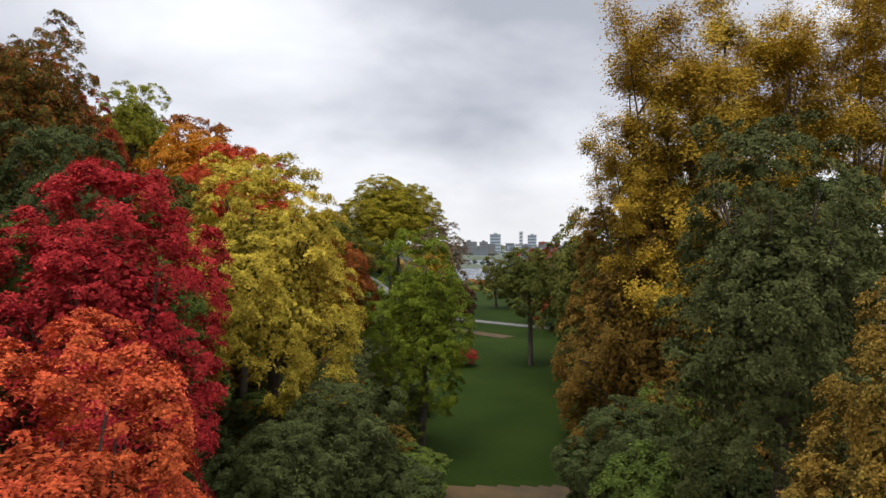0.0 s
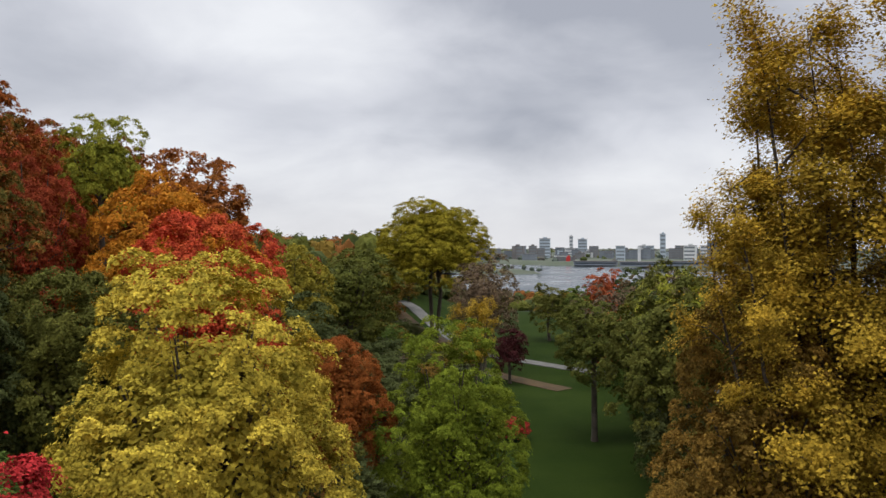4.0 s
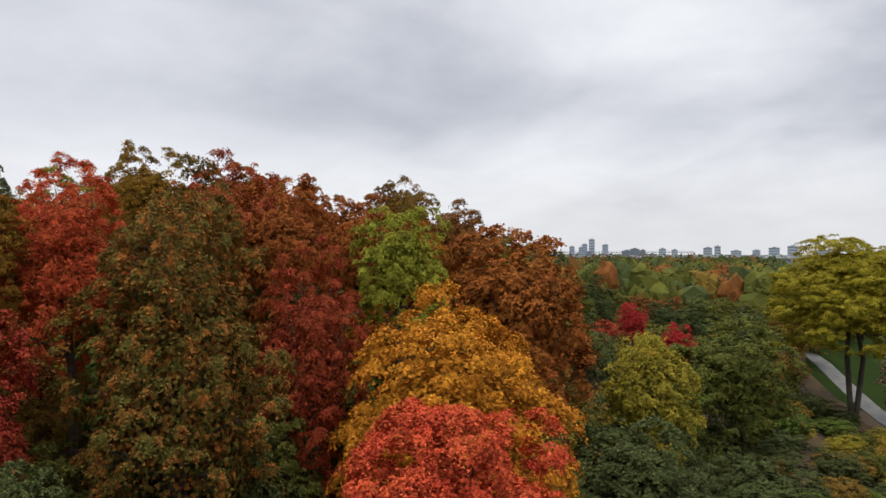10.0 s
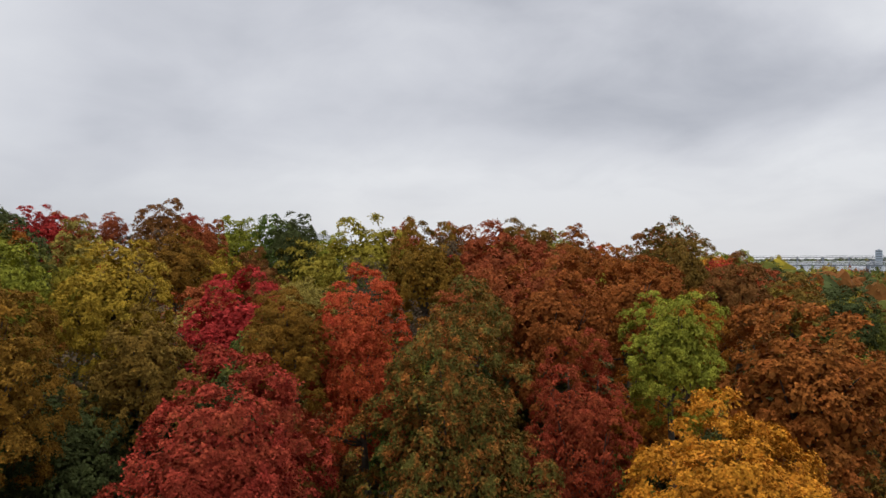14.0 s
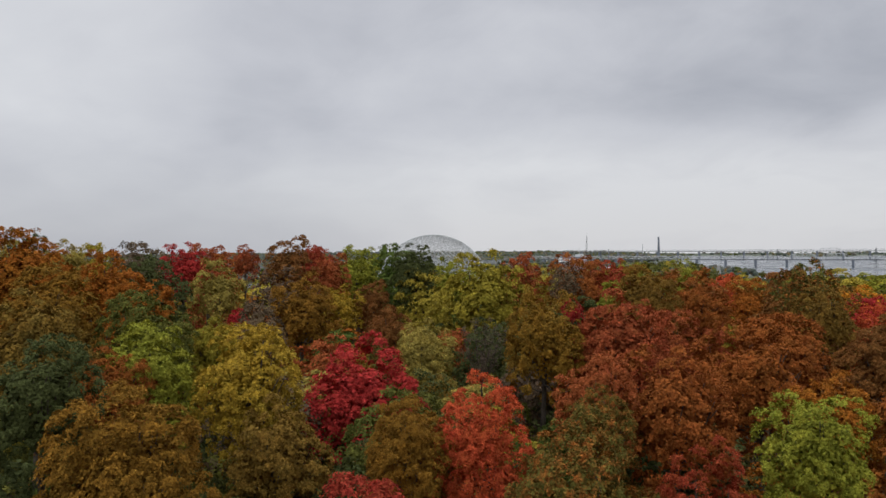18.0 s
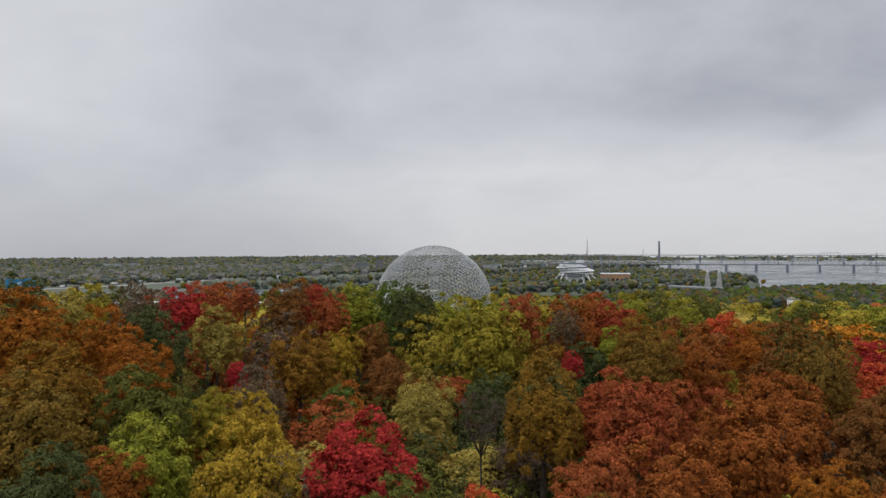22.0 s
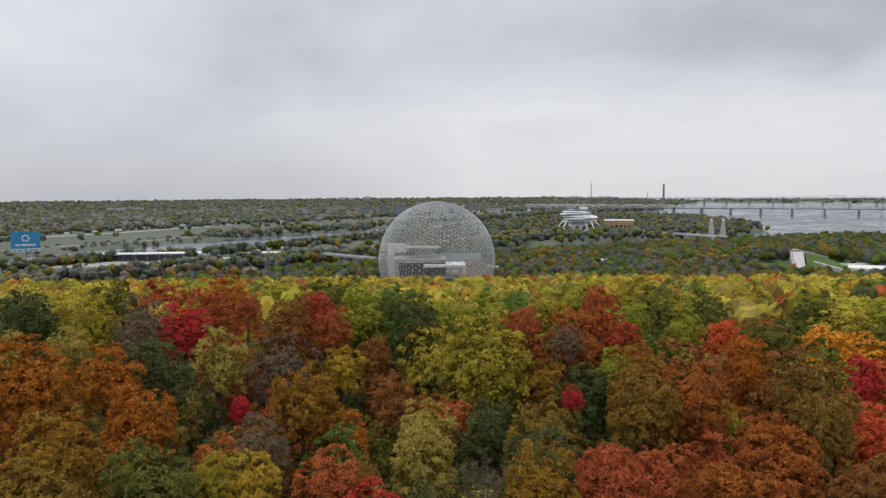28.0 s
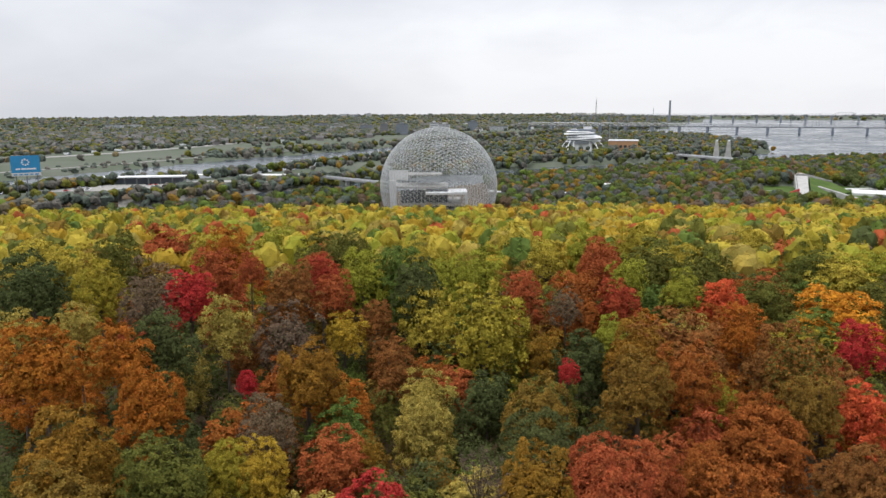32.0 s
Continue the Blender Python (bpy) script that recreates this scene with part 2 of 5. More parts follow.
LAWN = plain("mown_grass", (0.014, 0.026, 0.004), (0.022, 0.036, 0.006), 0.12, 0.95, bump=0.3, fine=40.0, spec=0.03)
PARK_LAWN = plain("park_grass", (0.05, 0.085, 0.022), (0.075, 0.11, 0.03), 0.08, 0.95, fine=30.0, spec=0.05)
FIELD = plain("suburban_ground", (0.060, 0.076, 0.046), (0.090, 0.098, 0.074), 0.012, 0.95, fine=14.0)
GRAVEL = plain("pale_gravel", (0.20, 0.195, 0.18), (0.29, 0.28, 0.265), 0.4, 0.9, bump=0.2)
WALKWAY = plain("walkway_stone_dust", (0.115, 0.112, 0.105), (0.165, 0.16, 0.15), 0.4, 0.95, bump=0.2, spec=0.1)
ASPHALT = plain("asphalt", (0.055, 0.055, 0.058), (0.085, 0.085, 0.088), 0.3, 0.9)
CONCRETE = plain("concrete", (0.28, 0.275, 0.26), (0.38, 0.375, 0.36), 0.15, 0.85, bump=0.1)
PALE = plain("pale_paving", (0.50, 0.50, 0.49), (0.62, 0.62, 0.60), 0.05, 0.85)
WHITE = plain("white_panels", (0.62, 0.63, 0.64), (0.74, 0.75, 0.76), 0.08, 0.6)
STEEL = plain("grey_steel", (0.42, 0.43, 0.45), (0.55, 0.56, 0.57), 0.2, 0.5, 0.3)
DARKSTEEL = plain("dark_steel", (0.10, 0.11, 0.125), (0.16, 0.17, 0.185), 0.1, 0.6, 0.2)
BLUE = plain("sign_blue", (0.025, 0.20, 0.40), (0.03, 0.23, 0.44), 0.2, 0.5)
RED = plain("red_paint", (0.42, 0.03, 0.03), (0.5, 0.045, 0.04), 0.3, 0.5)
OCHRE = plain("ochre_panels", (0.34, 0.19, 0.10), (0.42, 0.24, 0.13), 0.06, 0.7)
BLOCK_GREY = plain("grey_facade", (0.15, 0.175, 0.21), (0.22, 0.24, 0.275), 0.03, 0.8)
BLOCK_BROWN = plain("brown_facade", (0.15, 0.14, 0.14), (0.21, 0.195, 0.19), 0.03, 0.8)
BLOCK_PALE = plain("pale_facade", (0.55, 0.56, 0.57), (0.65, 0.65, 0.65), 0.03, 0.8)
# paled and blued so that the colour itself carries the distant haze
BLOCK_BLUE = plain("hazed_blue_facade", (0.36, 0.42, 0.48), (0.44, 0.50, 0.56), 0.03, 0.4)
WINDOW, wtree, ws = material("window_glass", 0.12, 0.0, 0.6)
ws.inputs["Base Color"].default_value = (0.03, 0.04, 0.05, 1)
ROOF = plain("dark_roof", (0.09, 0.085, 0.085), (0.15, 0.14, 0.135), 0.05, 0.9)
ROCK = plain("shore_rock", (0.14, 0.135, 0.125), (0.24, 0.23, 0.21), 0.4, 0.9, bump=0.5)

WATER, wtree, ws = material("river_water", 0.16, 0.0, 0.5)
ws.inputs["Base Color"].default_value = (0.035, 0.048, 0.058, 1)
tc = node(wtree, "ShaderNodeTexCoord")
wn1 = node(wtree, "ShaderNodeTexNoise", [("Vector", tc.outputs["Object"])], Scale=0.22, Detail=4.0)
wn2 = node(wtree, "ShaderNodeTexNoise", [("Vector", tc.outputs["Object"])], Scale=0.012, Detail=3.0)
wr = node(wtree, "ShaderNodeMapRange", [(0, wn2.outputs[0])], **{"From Min": 0.35, "From Max": 0.65, "To Min": 0.12, "To Max": 0.34})
wtree.links.new(wr.outputs[0], ws.inputs["Roughness"])
wb = node(wtree, "ShaderNodeBump", [("Height", wn1.outputs[0])], Strength=0.35, Distance=0.6)
wtree.links.new(wb.outputs[0], ws.inputs["Normal"])

DOME_STEEL = plain("dome_steel", (0.40, 0.42, 0.43), (0.50, 0.52, 0.53), 0.1, 0.45, 0.1)


# ---------------------------------------------------------------- helpers for shapes
def mesh_from(name, verts, faces_flat, sizes, mats=(), indices=None, smooth=False):
    """A mesh from arrays: all corners in one row, and the number of corners of each face."""
    me = bpy.data.meshes.new(name)
    verts = np.asarray(verts, dtype=np.float32)
    faces_flat = np.asarray(faces_flat, dtype=np.int32)
    sizes = np.asarray(sizes, dtype=np.int32)
    me.vertices.add(len(verts))
    me.vertices.foreach_set("co", verts.ravel())
    me.loops.add(len(faces_flat))
    me.loops.foreach_set("vertex_index", faces_flat)
    me.polygons.add(len(sizes))
    me.polygons.foreach_set("loop_start", np.concatenate([[0], np.cumsum(sizes)[:-1]]).astype(np.int32))
    me.polygons.foreach_set("loop_total", sizes)
    for mt in mats:
        me.materials.append(mt)
    if indices is not None:
        me.polygons.foreach_set("material_index", np.asarray(indices, dtype=np.int32))
    if smooth:
        me.polygons.foreach_set("use_smooth", np.ones(len(sizes), dtype=bool))
    me.update(calc_edges=True)
    return me


def thing(name, x=0.0, y=0.0, z=0.0, turn=0.0):
    ob = new(name)
    ob.matrix_world = pose(x, y, z, 0, 0, turn)
    return ob


def part(name, bm, mat, parent=None, label=""):
    me = bpy.data.meshes.new(name)
    bm.to_mesh(me)
    bm.free()
    me.materials.append(mat)
    ob = new(name, me)
    ob.parent = parent
    return tagged(ob, label)


def box(bm, x0, y0, z0, x1, y1, z1, bevel=0.0):
    got = bmesh.ops.create_cube(bm, size=1.0, matrix=Matrix.LocRotScale(((x0 + x1) / 2, (y0 + y1) / 2, (z0 + z1) / 2), None, (x1 - x0, y1 - y0, z1 - z0)))
    if bevel:
        edges = list({ed for v in got["verts"] for ed in v.link_edges})
        bmesh.ops.bevel(bm, geom=edges, offset=bevel, segments=1, affect="EDGES")
    return bm


def bar(bm, a, b, r0, r1=None, sides=6):
    """A tapered round bar from a to b."""
    a, b = Vector(a), Vector(b)
    q = (b - a).to_track_quat("Z", "Y").to_matrix().to_4x4()
    bmesh.ops.create_cone(bm, cap_ends=True, segments=sides, radius1=r0, radius2=r0 if r1 is None else r1, depth=(b - a).length,
                          matrix=Matrix.Translation((a + b) / 2) @ q)
    return bm


def cubes(specs):
    bm = bmesh.new()
    for s in specs:
        box(bm, *s)
    return bm


# ---------------------------------------------------------------- the lie of the land
def smooth(v):
    v = np.clip(v, 0.0, 1.0)
    return v * v * (3 - 2 * v)


ISLAND_PARK = [(-487, -66), (-533, -31), (-542, 18), (-569, 79), (-601, 191), (-605, 228), (-644, 371), (-670, 564), (-686, 731), (-720, 808),
               (-731, 954), (-696, 1049), (-420, 900), (-240, 690), (-90, 540), (0, 480), (90, 455), (200, 420), (330, 330), (420, 120), (420, -200),
               (200, -420), (-200, -420), (-420, -250)]
ISLAND_FAR = [(-555, -78), (-567, -60), (-586, -32), (-612, 17), (-642, 86), (-684, 191), (-715, 265), (-767, 436), (-770, 644), (-769, 712),
              (-783, 852), (-860, 1018), (-1063, 1175), (-1326, 1291), (-1469, 1311), (-1525, 1210), (-1520, 1006), (-1248, 647), (-1030, 390),
              (-916, 247), (-820, 103), (-793, 1), (-735, -110), (-640, -420), (-480, -420)]
MAINLAND = [(-890, -137), (-977, -10), (-1125, 174), (-1309, 488), (-1707, 1126), (-1951, 1731), (-2600, 2500), (-3300, 3300), (-5200, 5000),
            (-7000, 0), (-4000, -5000), (-900, -1200)]
CITY = [(900, 700), (320, 1035), (235, 1310), (60, 1420), (-120, 1750), (-380, 2100), (-700, 2560), (-1250, 2930), (-1900, 3700), (-2600, 4600),
        (-1500, 6500), (4000, 6000), (5000, 1500)]
FAR_SHORE = [(-1300, 4000), (-2200, 3500), (-2900, 3000), (-3400, 3300), (-4200, 4200), (-3000, 5600), (-1200, 5200)]
QUAY = [(76, 985), (60, 1090), (-60, 1150), (-260, 1180), (-300, 1080), (-120, 1010), (30, 965)]


def inside_by(x, y, ring):
    """Metres by which points lie inside a shoreline (outside: minus)."""
    x, y = np.asarray(x, dtype=float), np.asarray(y, dtype=float)
    best, odd = np.full(x.shape, 1e9), np.zeros(x.shape, dtype=bool)
    for (ax, ay), (bx, by) in zip(ring, ring[1:] + ring[:1]):
        dx, dy = bx - ax, by - ay
        s = np.clip(((x - ax) * dx + (y - ay) * dy) / (dx * dx + dy * dy), 0, 1)
        best = np.minimum(best, np.hypot(x - ax - s * dx, y - ay - s * dy))
        crosses = (ay > y) != (by > y)
        odd ^= crosses & (x < (bx - ax) * (y - ay) / (by - ay + 1e-12) + ax)
    return np.where(odd, best, -best)


def ground_z(x, y, hill_only=False):
    x, y = np.asarray(x, dtype=float), np.asarray(y, dtype=float)
    along = (x + 2) * -0.916 + (y - 28) * 0.401
    hill = 20.0 + 16.0 * smooth((-x - 1) / 42.0)
    side = (x + 2) * 0.839 + (y - 28) * 0.545
    hill = np.minimum(hill, 36.0 - 9.5 * smooth(side / 36.0))
    hill = hill - np.clip(along - 125, 0, None) * 0.105
    lawn = smooth((x + 60) / 50)
    drop = smooth((y - 190) / 230) * lawn + smooth((y - 340) / 220) * (1 - lawn)
    hill = hill * (1 - drop) + 3.5 * drop
    hill = hill * (1 - smooth((x - 60) / 220)) + 4.0 * smooth((x - 60) / 220)
    hill = np.maximum(hill, 4.0)
    if hill_only:
        return hill
    far = np.hypot(x, y)
    plain_z = 4.0 + 8.0 * np.clip((far - 2300) / 2600, 0, 1) ** 2
    z = np.full(x.shape, -5.0)
    for ring, height in ((ISLAND_PARK, hill), (ISLAND_FAR, 4.0), (MAINLAND, 4.0 + 26.0 * np.clip((far - 2000) / 2900, 0, 1) ** 1.6 * smooth(inside_by(x, y, MAINLAND) / 900)), (CITY, plain_z + 2), (QUAY, 4.0), (FAR_SHORE, plain_z)):
        k = smooth((inside_by(x, y, ring) + 5) / 20)
        z = np.maximum(z, -5.0 + (height + 5.0) * k)
    return z


def gz(x, y):
    hill_only = -380 < x < 200 and -200 < y < 380
    return float(ground_z(np.array([x]), np.array([y]), hill_only)[0])


RINGS, SPOKES = 230, 300
radii = np.concatenate([[0], 5.0 * (4900 / 5.0) ** (np.arange(RINGS) / (RINGS - 1))])
angles = np.arange(SPOKES) * 2 * math.pi / SPOKES
gx = -2 + np.outer(radii[1:], np.cos(angles)).ravel()
gy = 28 + np.outer(radii[1:], np.sin(angles)).ravel()
gv = np.stack([np.append(gx, -2), np.append(gy, 28), ground_z(np.append(gx, -2), np.append(gy, 28))], 1)
i0 = (np.arange(RINGS - 1)[:, None] * SPOKES + np.arange(SPOKES)[None, :]).ravel()
i1 = (np.arange(RINGS - 1)[:, None] * SPOKES + (np.arange(SPOKES)[None, :] + 1) % SPOKES).ravel()
quads = np.stack([i0, i0 + SPOKES, i1 + SPOKES, i1], 1)
tris = np.stack([np.full(SPOKES, RINGS * SPOKES), np.arange(SPOKES), (np.arange(SPOKES) + 1) % SPOKES], 1)
qc = gv[quads].mean(1)
lawn_here = (qc[:, 0] > -14 - (qc[:, 1] - 60) * 0.06) & (qc[:, 0] < 60) & (qc[:, 1] > 42) & (qc[:, 1] < 400)
far_here = np.hypot(qc[:, 0], qc[:, 1]) > 700
lawn_here &= (qc[:, 0] > -5) | (qc[:, 1] > 150)
park_lawn = (np.hypot(qc[:, 0] + 400, qc[:, 1] - 550) < 76)
gi = np.where(park_lawn, 4, np.where(lawn_here, 1, np.where(far_here, 2, 0)))
gi = np.where((qc[:, 2] < 2.2) & ~far_here, 3, gi)
ground = new("ground", mesh_from("ground", gv, np.concatenate([quads.ravel(), tris.ravel()]), [4] * len(quads) + [3] * SPOKES,
                                 (LITTER, LAWN, FIELD, ROCK, PARK_LAWN), np.concatenate([gi, np.zeros(SPOKES, dtype=int)]), True))
tagged(ground, "wooded hill, lawn and flat shores of earth and grass", "ground", kind="structure")

bm = bmesh.new()
bmesh.ops.create_circle(bm, cap_ends=True, segments=96, radius=4850)
water = part("water", bm, WATER)
tagged(water, "wide grey river with small waves", "water", kind="structure")

# ---------------------------------------------------------------- trees
def ball(level):
    """Corners and triangles of a small round clump."""
    bm = bmesh.new()
    bmesh.ops.create_icosphere(bm, subdivisions=level, radius=1.0)
    v = np.array([q.co[:] for q in bm.verts])
    f = np.array([[q.index for q in p.verts] for p in bm.faces])
    bm.free()
    return v, f


BALLS = {1: ball(1), 2: ball(2)}


def crown_mesh(seed, r, half, puffs, leaves, size, lobed=0.1, taper=0.15, inner=1.0, boughs=26):
    """A crown round its middle, r across and half high: boughs of uneven reach, each a mound of leafy sprays that lie
    nearly level, with gaps between them and a thin leafy heart inside. Gives corners and the middles of the
    sprays; every three corners are a face."""
    rng = np.random.default_rng(seed)
    shift_a, shift_b = Vector((seed * 1.7, 0, 0)), Vector((0, seed * 2.3, 0))

    def reach_of(d):
        return np.array([0.9 + 0.22 * noise.noise(Vector(q) * 1.4 + shift_a) + 0.18 * noise.noise(Vector(q) * 3.3 + shift_b) for q in d])

    def unit(v):
        return v / (np.linalg.norm(v, axis=1)[:, None] + 1e-6)

    # boughs over the whole crown
    n = int(boughs * 1.2)
    k = np.arange(n) + 0.5
    dz = np.clip(1 - 1.78 * k / n + rng.normal(0, 0.05, n), -1, 1)
    turn = k * 2.39996 + rng.normal(0, 0.3, n)
    flat = np.sqrt(1 - dz ** 2)
    d = np.stack([flat * np.cos(turn), flat * np.sin(turn), dz], 1)
    full = np.minimum((1 - np.clip(dz, -1, 1) ** 2 + 1e-4) ** -0.13, 1.4)
    wide = (1.0 - taper * np.clip(dz, -0.6, 1)) * full
    rb = (26 / boughs) ** 0.5 * 0.34 * rng.uniform(0.72, 1.3, n)
    reach = (reach_of(d) - 0.75 * rb) * rng.uniform(0.9, 1.06, n)
    c1 = d * np.stack([wide, wide, np.ones(n)], 1) * reach[:, None]
    # sprays on the outer and upper side of each bough, where no other bough covers them
    m = puffs * 3
    own = rng.choice(n, size=m, p=rb ** 2 / (rb ** 2).sum())
    lean = unit(d[own] * 0.85 + np.array([0, 0, 0.45]))
    q = unit(rng.normal(size=(m, 3)))
    q = np.where((q * lean).sum(1)[:, None] < -0.1, -q, q)
    c = c1[own] + q * (rb[own] * rng.uniform(0.82, 1.06, m))[:, None] * np.array([1, 1, 0.8])
    gap = np.linalg.norm(c[:, None, :] - c1[None, :, :], axis=2) / rb[None, :]
    gap[np.arange(m), own] = 9
    keep = np.flatnonzero(gap.min(1) > 0.78)[:puffs]
    own, q, c = own[keep], q[keep], c[keep]
    n = len(c)
    rad = r * lobed * rng.uniform(0.6, 1.45, n)
    c = c * np.array([r, r, half])
    grow = np.array([r / np.percentile(np.hypot(c[:, 0], c[:, 1]) + rad * 0.7, 95)] * 2 + [half / (c[:, 2] + rad * 0.3).max()])
    c = c * grow
    pick = rng.choice(n, size=leaves, p=rad ** 2 / (rad ** 2).sum())
    m = len(pick)
    axis = unit(q * 0.55 + np.array([0, 0, 0.75]) + rng.normal(0, 0.16, (n, 3)))
    u = unit(np.cross(axis, rng.normal(size=(n, 3))))
    w = np.cross(axis, u)
    rho = np.sqrt(rng.random(m)) * rng.choice([1.0, 1.0, 1.0, 1.4], m)
    th = rng.uniform(0, 2 * math.pi, m)
    rx = rad[pick] * rho * (0.8 + 0.3 * np.sin(th * 3 + pick * 1.7) + 0.2 * np.sin(th * 7 + pick))
    rise = rad[pick] * (0.45 * (1 - rho ** 2) + rng.normal(0, 0.12, m))
    p = c[pick] + u[pick] * (rx * np.cos(th))[:, None] + w[pick] * (rx * np.sin(th))[:, None] + axis[pick] * rise[:, None]
    e = axis[pick] * 0.85 + q[pick] * 0.25 + (u[pick] * np.cos(th)[:, None] + w[pick] * np.sin(th)[:, None]) * (rho * 0.5)[:, None]
    v = leaf_faces(rng, p, e, size)
    # big shaded leaves inside, so that no daylight falls straight through
    fine = puffs > 350
    m = int((2400 if fine else 900) * (boughs ** 0.5) * inner)
    if m:
        h = unit(rng.normal(size=(m, 3)))
        h[:, 2] = np.where(h[:, 2] < -0.6, -h[:, 2], h[:, 2])
        inside = rng.uniform(0.38, 0.72, m) * (1.0 - taper * np.clip(h[:, 2], -0.6, 1))
        hv = leaf_faces(rng, h * np.array([r, r, half]) * inside[:, None], h + np.array([0, 0, 0.3]), (0.034 if fine else 0.06) * r)
        v = np.concatenate([v, hv])
    return v, c


def leaf_faces(rng, p, e, size):
    """One small three-cornered leaf at every place p, facing about along e."""
    m = len(p)
    e = e / (np.linalg.norm(e, axis=1)[:, None] + 1e-6)
    nrm = e * 0.95 + rng.normal(0, 0.36, (m, 3))
    nrm /= np.linalg.norm(nrm, axis=1)[:, None]
    t1 = np.cross(nrm, rng.normal(size=(m, 3)))
    t1 /= np.linalg.norm(t1, axis=1)[:, None]
    t2 = np.cross(nrm, t1)
    s = (size * rng.uniform(0.6, 1.4, m))[:, None]
    return np.stack([p - t1 * s * 0.62, p + t1 * s * 0.5 - t2 * s * 0.62, p + t1 * s * 0.5 + t2 * s * 0.62], 1).reshape(-1, 3)


def airy_meshes(seed, r, half, below, leaves, size, stems=7, thick=1.0):
    """A thin tree of many rising stems: crown of loose leaves along the shoots, trunk, and limbs that show between them."""
    rng = random.Random(seed)
    ng_ = np.random.default_rng(seed)
    g = thick * (0.045 * r + 0.05)
    fork = Vector((rng.uniform(-0.1, 0.1) * r, rng.uniform(-0.1, 0.1) * r, -half * 0.95))
    trunk = tubes_mesh("trunk", [([(0, 0, -below - 0.4), (0.04 * r, 0, -below * 0.8), (fork.x, fork.y, -below * 0.45), (fork.x, fork.y, 0)], [g * 1.5, g * 1.1, g * 0.9, g * 0.4])], 8)
    tubes, shoots = [], []
    for k in range(stems):
        a = k * 2.39996 + rng.uniform(-0.4, 0.4)
        lean = rng.uniform(0.45, 1.0) if k else 0.1
        tip = Vector((math.cos(a) * r * lean * 0.92, math.sin(a) * r * lean * 0.92, half * (0.97 - 0.42 * lean ** 2) * rng.uniform(0.85, 1.0)))
        pts = [fork]
        for j in (0.25, 0.5, 0.75, 1.0):
            q = fork.lerp(tip, j)
            bow = math.sin(j * math.pi) * 0.14 * r * lean
            pts.append(q + Vector((math.cos(a) * bow + rng.gauss(0, 0.03) * r, math.sin(a) * bow + rng.gauss(0, 0.03) * r, 0)))
        tubes.append((pts, [g * 0.6, g * 0.46, g * 0.3, g * 0.14, g * 0.03]))
        shoots += [(pts[2], pts[3]), (pts[3], pts[4]), (pts[3].lerp(pts[4], 0.4), pts[4])]
        for b in range(10):
            s = 0.7 + 3.2 * (b + rng.random()) / 10
            i = min(int(s), 3)
            root = pts[i].lerp(pts[i + 1], min(s - i, 1))
            spread = rng.uniform(0, 6.28)
            long = r * rng.uniform(0.22, 0.5) * (1.15 - 0.16 * s)
            way = Vector((math.cos(spread), math.sin(spread), rng.uniform(0.15, 0.9))).normalized()
            end = root + way * long
            flat_ = math.hypot(end.x, end.y)
            if flat_ > r:
                end.x, end.y = end.x * r / flat_, end.y * r / flat_
            end.z = min(end.z, half * 0.98)
            mid = root.lerp(end, 0.5) + Vector((0, 0, 0.06 * r))
            tubes.append(([root, mid, end], [g * 0.17, g * 0.11, g * 0.03]))
            shoots.append((mid, end))
            for _ in range(4):
                base_ = root.lerp(end, rng.uniform(0.3, 0.95))
                twig = base_ + Vector((rng.gauss(0, 1), rng.gauss(0, 1), rng.gauss(0.5, 0.7))) * 0.085 * r
                twig.z = min(twig.z, half)
                tubes.append(([base_, base_.lerp(twig, 0.5), twig], [g * 0.06, g * 0.045, g * 0.02]))
                shoots.append((base_, twig))
    limb = tubes_mesh("limb_framework", tubes, 4)
    a_, b_ = np.array([q[0][:] for q in shoots]), np.array([q[1][:] for q in shoots])
    pick = ng_.integers(0, len(shoots), leaves)
    f = np.sqrt(ng_.random(leaves))[:, None]
    p = a_[pick] + (b_[pick] - a_[pick]) * f * 1.04 + ng_.normal(0, 0.042 * r, (leaves, 3))
    v = leaf_faces(ng_, p, p / np.array([r, r, half]) * 0.6 + np.array([0, 0, 0.5]), size)
    return v, trunk, limb


def leaf_mesh(name, v, mats=(), indices=None):
    n = len(v) // 3
    return mesh_from(name, v, np.arange(3 * n), np.full(n, 3), mats, indices)


def tube_rows(points, radii_, sides):
    """Rings of a bent tapered tube."""
    out, prev = [], None
    pts = [Vector(q) for q in points]
    for i, q in enumerate(pts):
        way = (pts[min(i + 1, len(pts) - 1)] - pts[max(i - 1, 0)]).normalized()
        a = way.cross(Vector((0.3, 0.9, 0.1))).normalized()
        b = way.cross(a)
        out += [tuple(q + (a * math.cos(2 * math.pi * k / sides) + b * math.sin(2 * math.pi * k / sides)) * radii_[i]) for k in range(sides)]
    faces = []
    for i in range(len(pts) - 1):
        for k in range(sides):
            faces.append((i * sides + k, i * sides + (k + 1) % sides, (i + 1) * sides + (k + 1) % sides, (i + 1) * sides + k))
    return out, faces


def tubes_mesh(name, tubes, sides):
    verts, faces = [], []
    for pts, rr in tubes:
        v, f = tube_rows(pts, rr, sides)
        faces += [tuple(i + len(verts) for i in q) for q in f]
        verts += v
    return mesh_from(name, verts, [i for q in faces for i in q], [4] * len(faces), (BARK,), None, True)


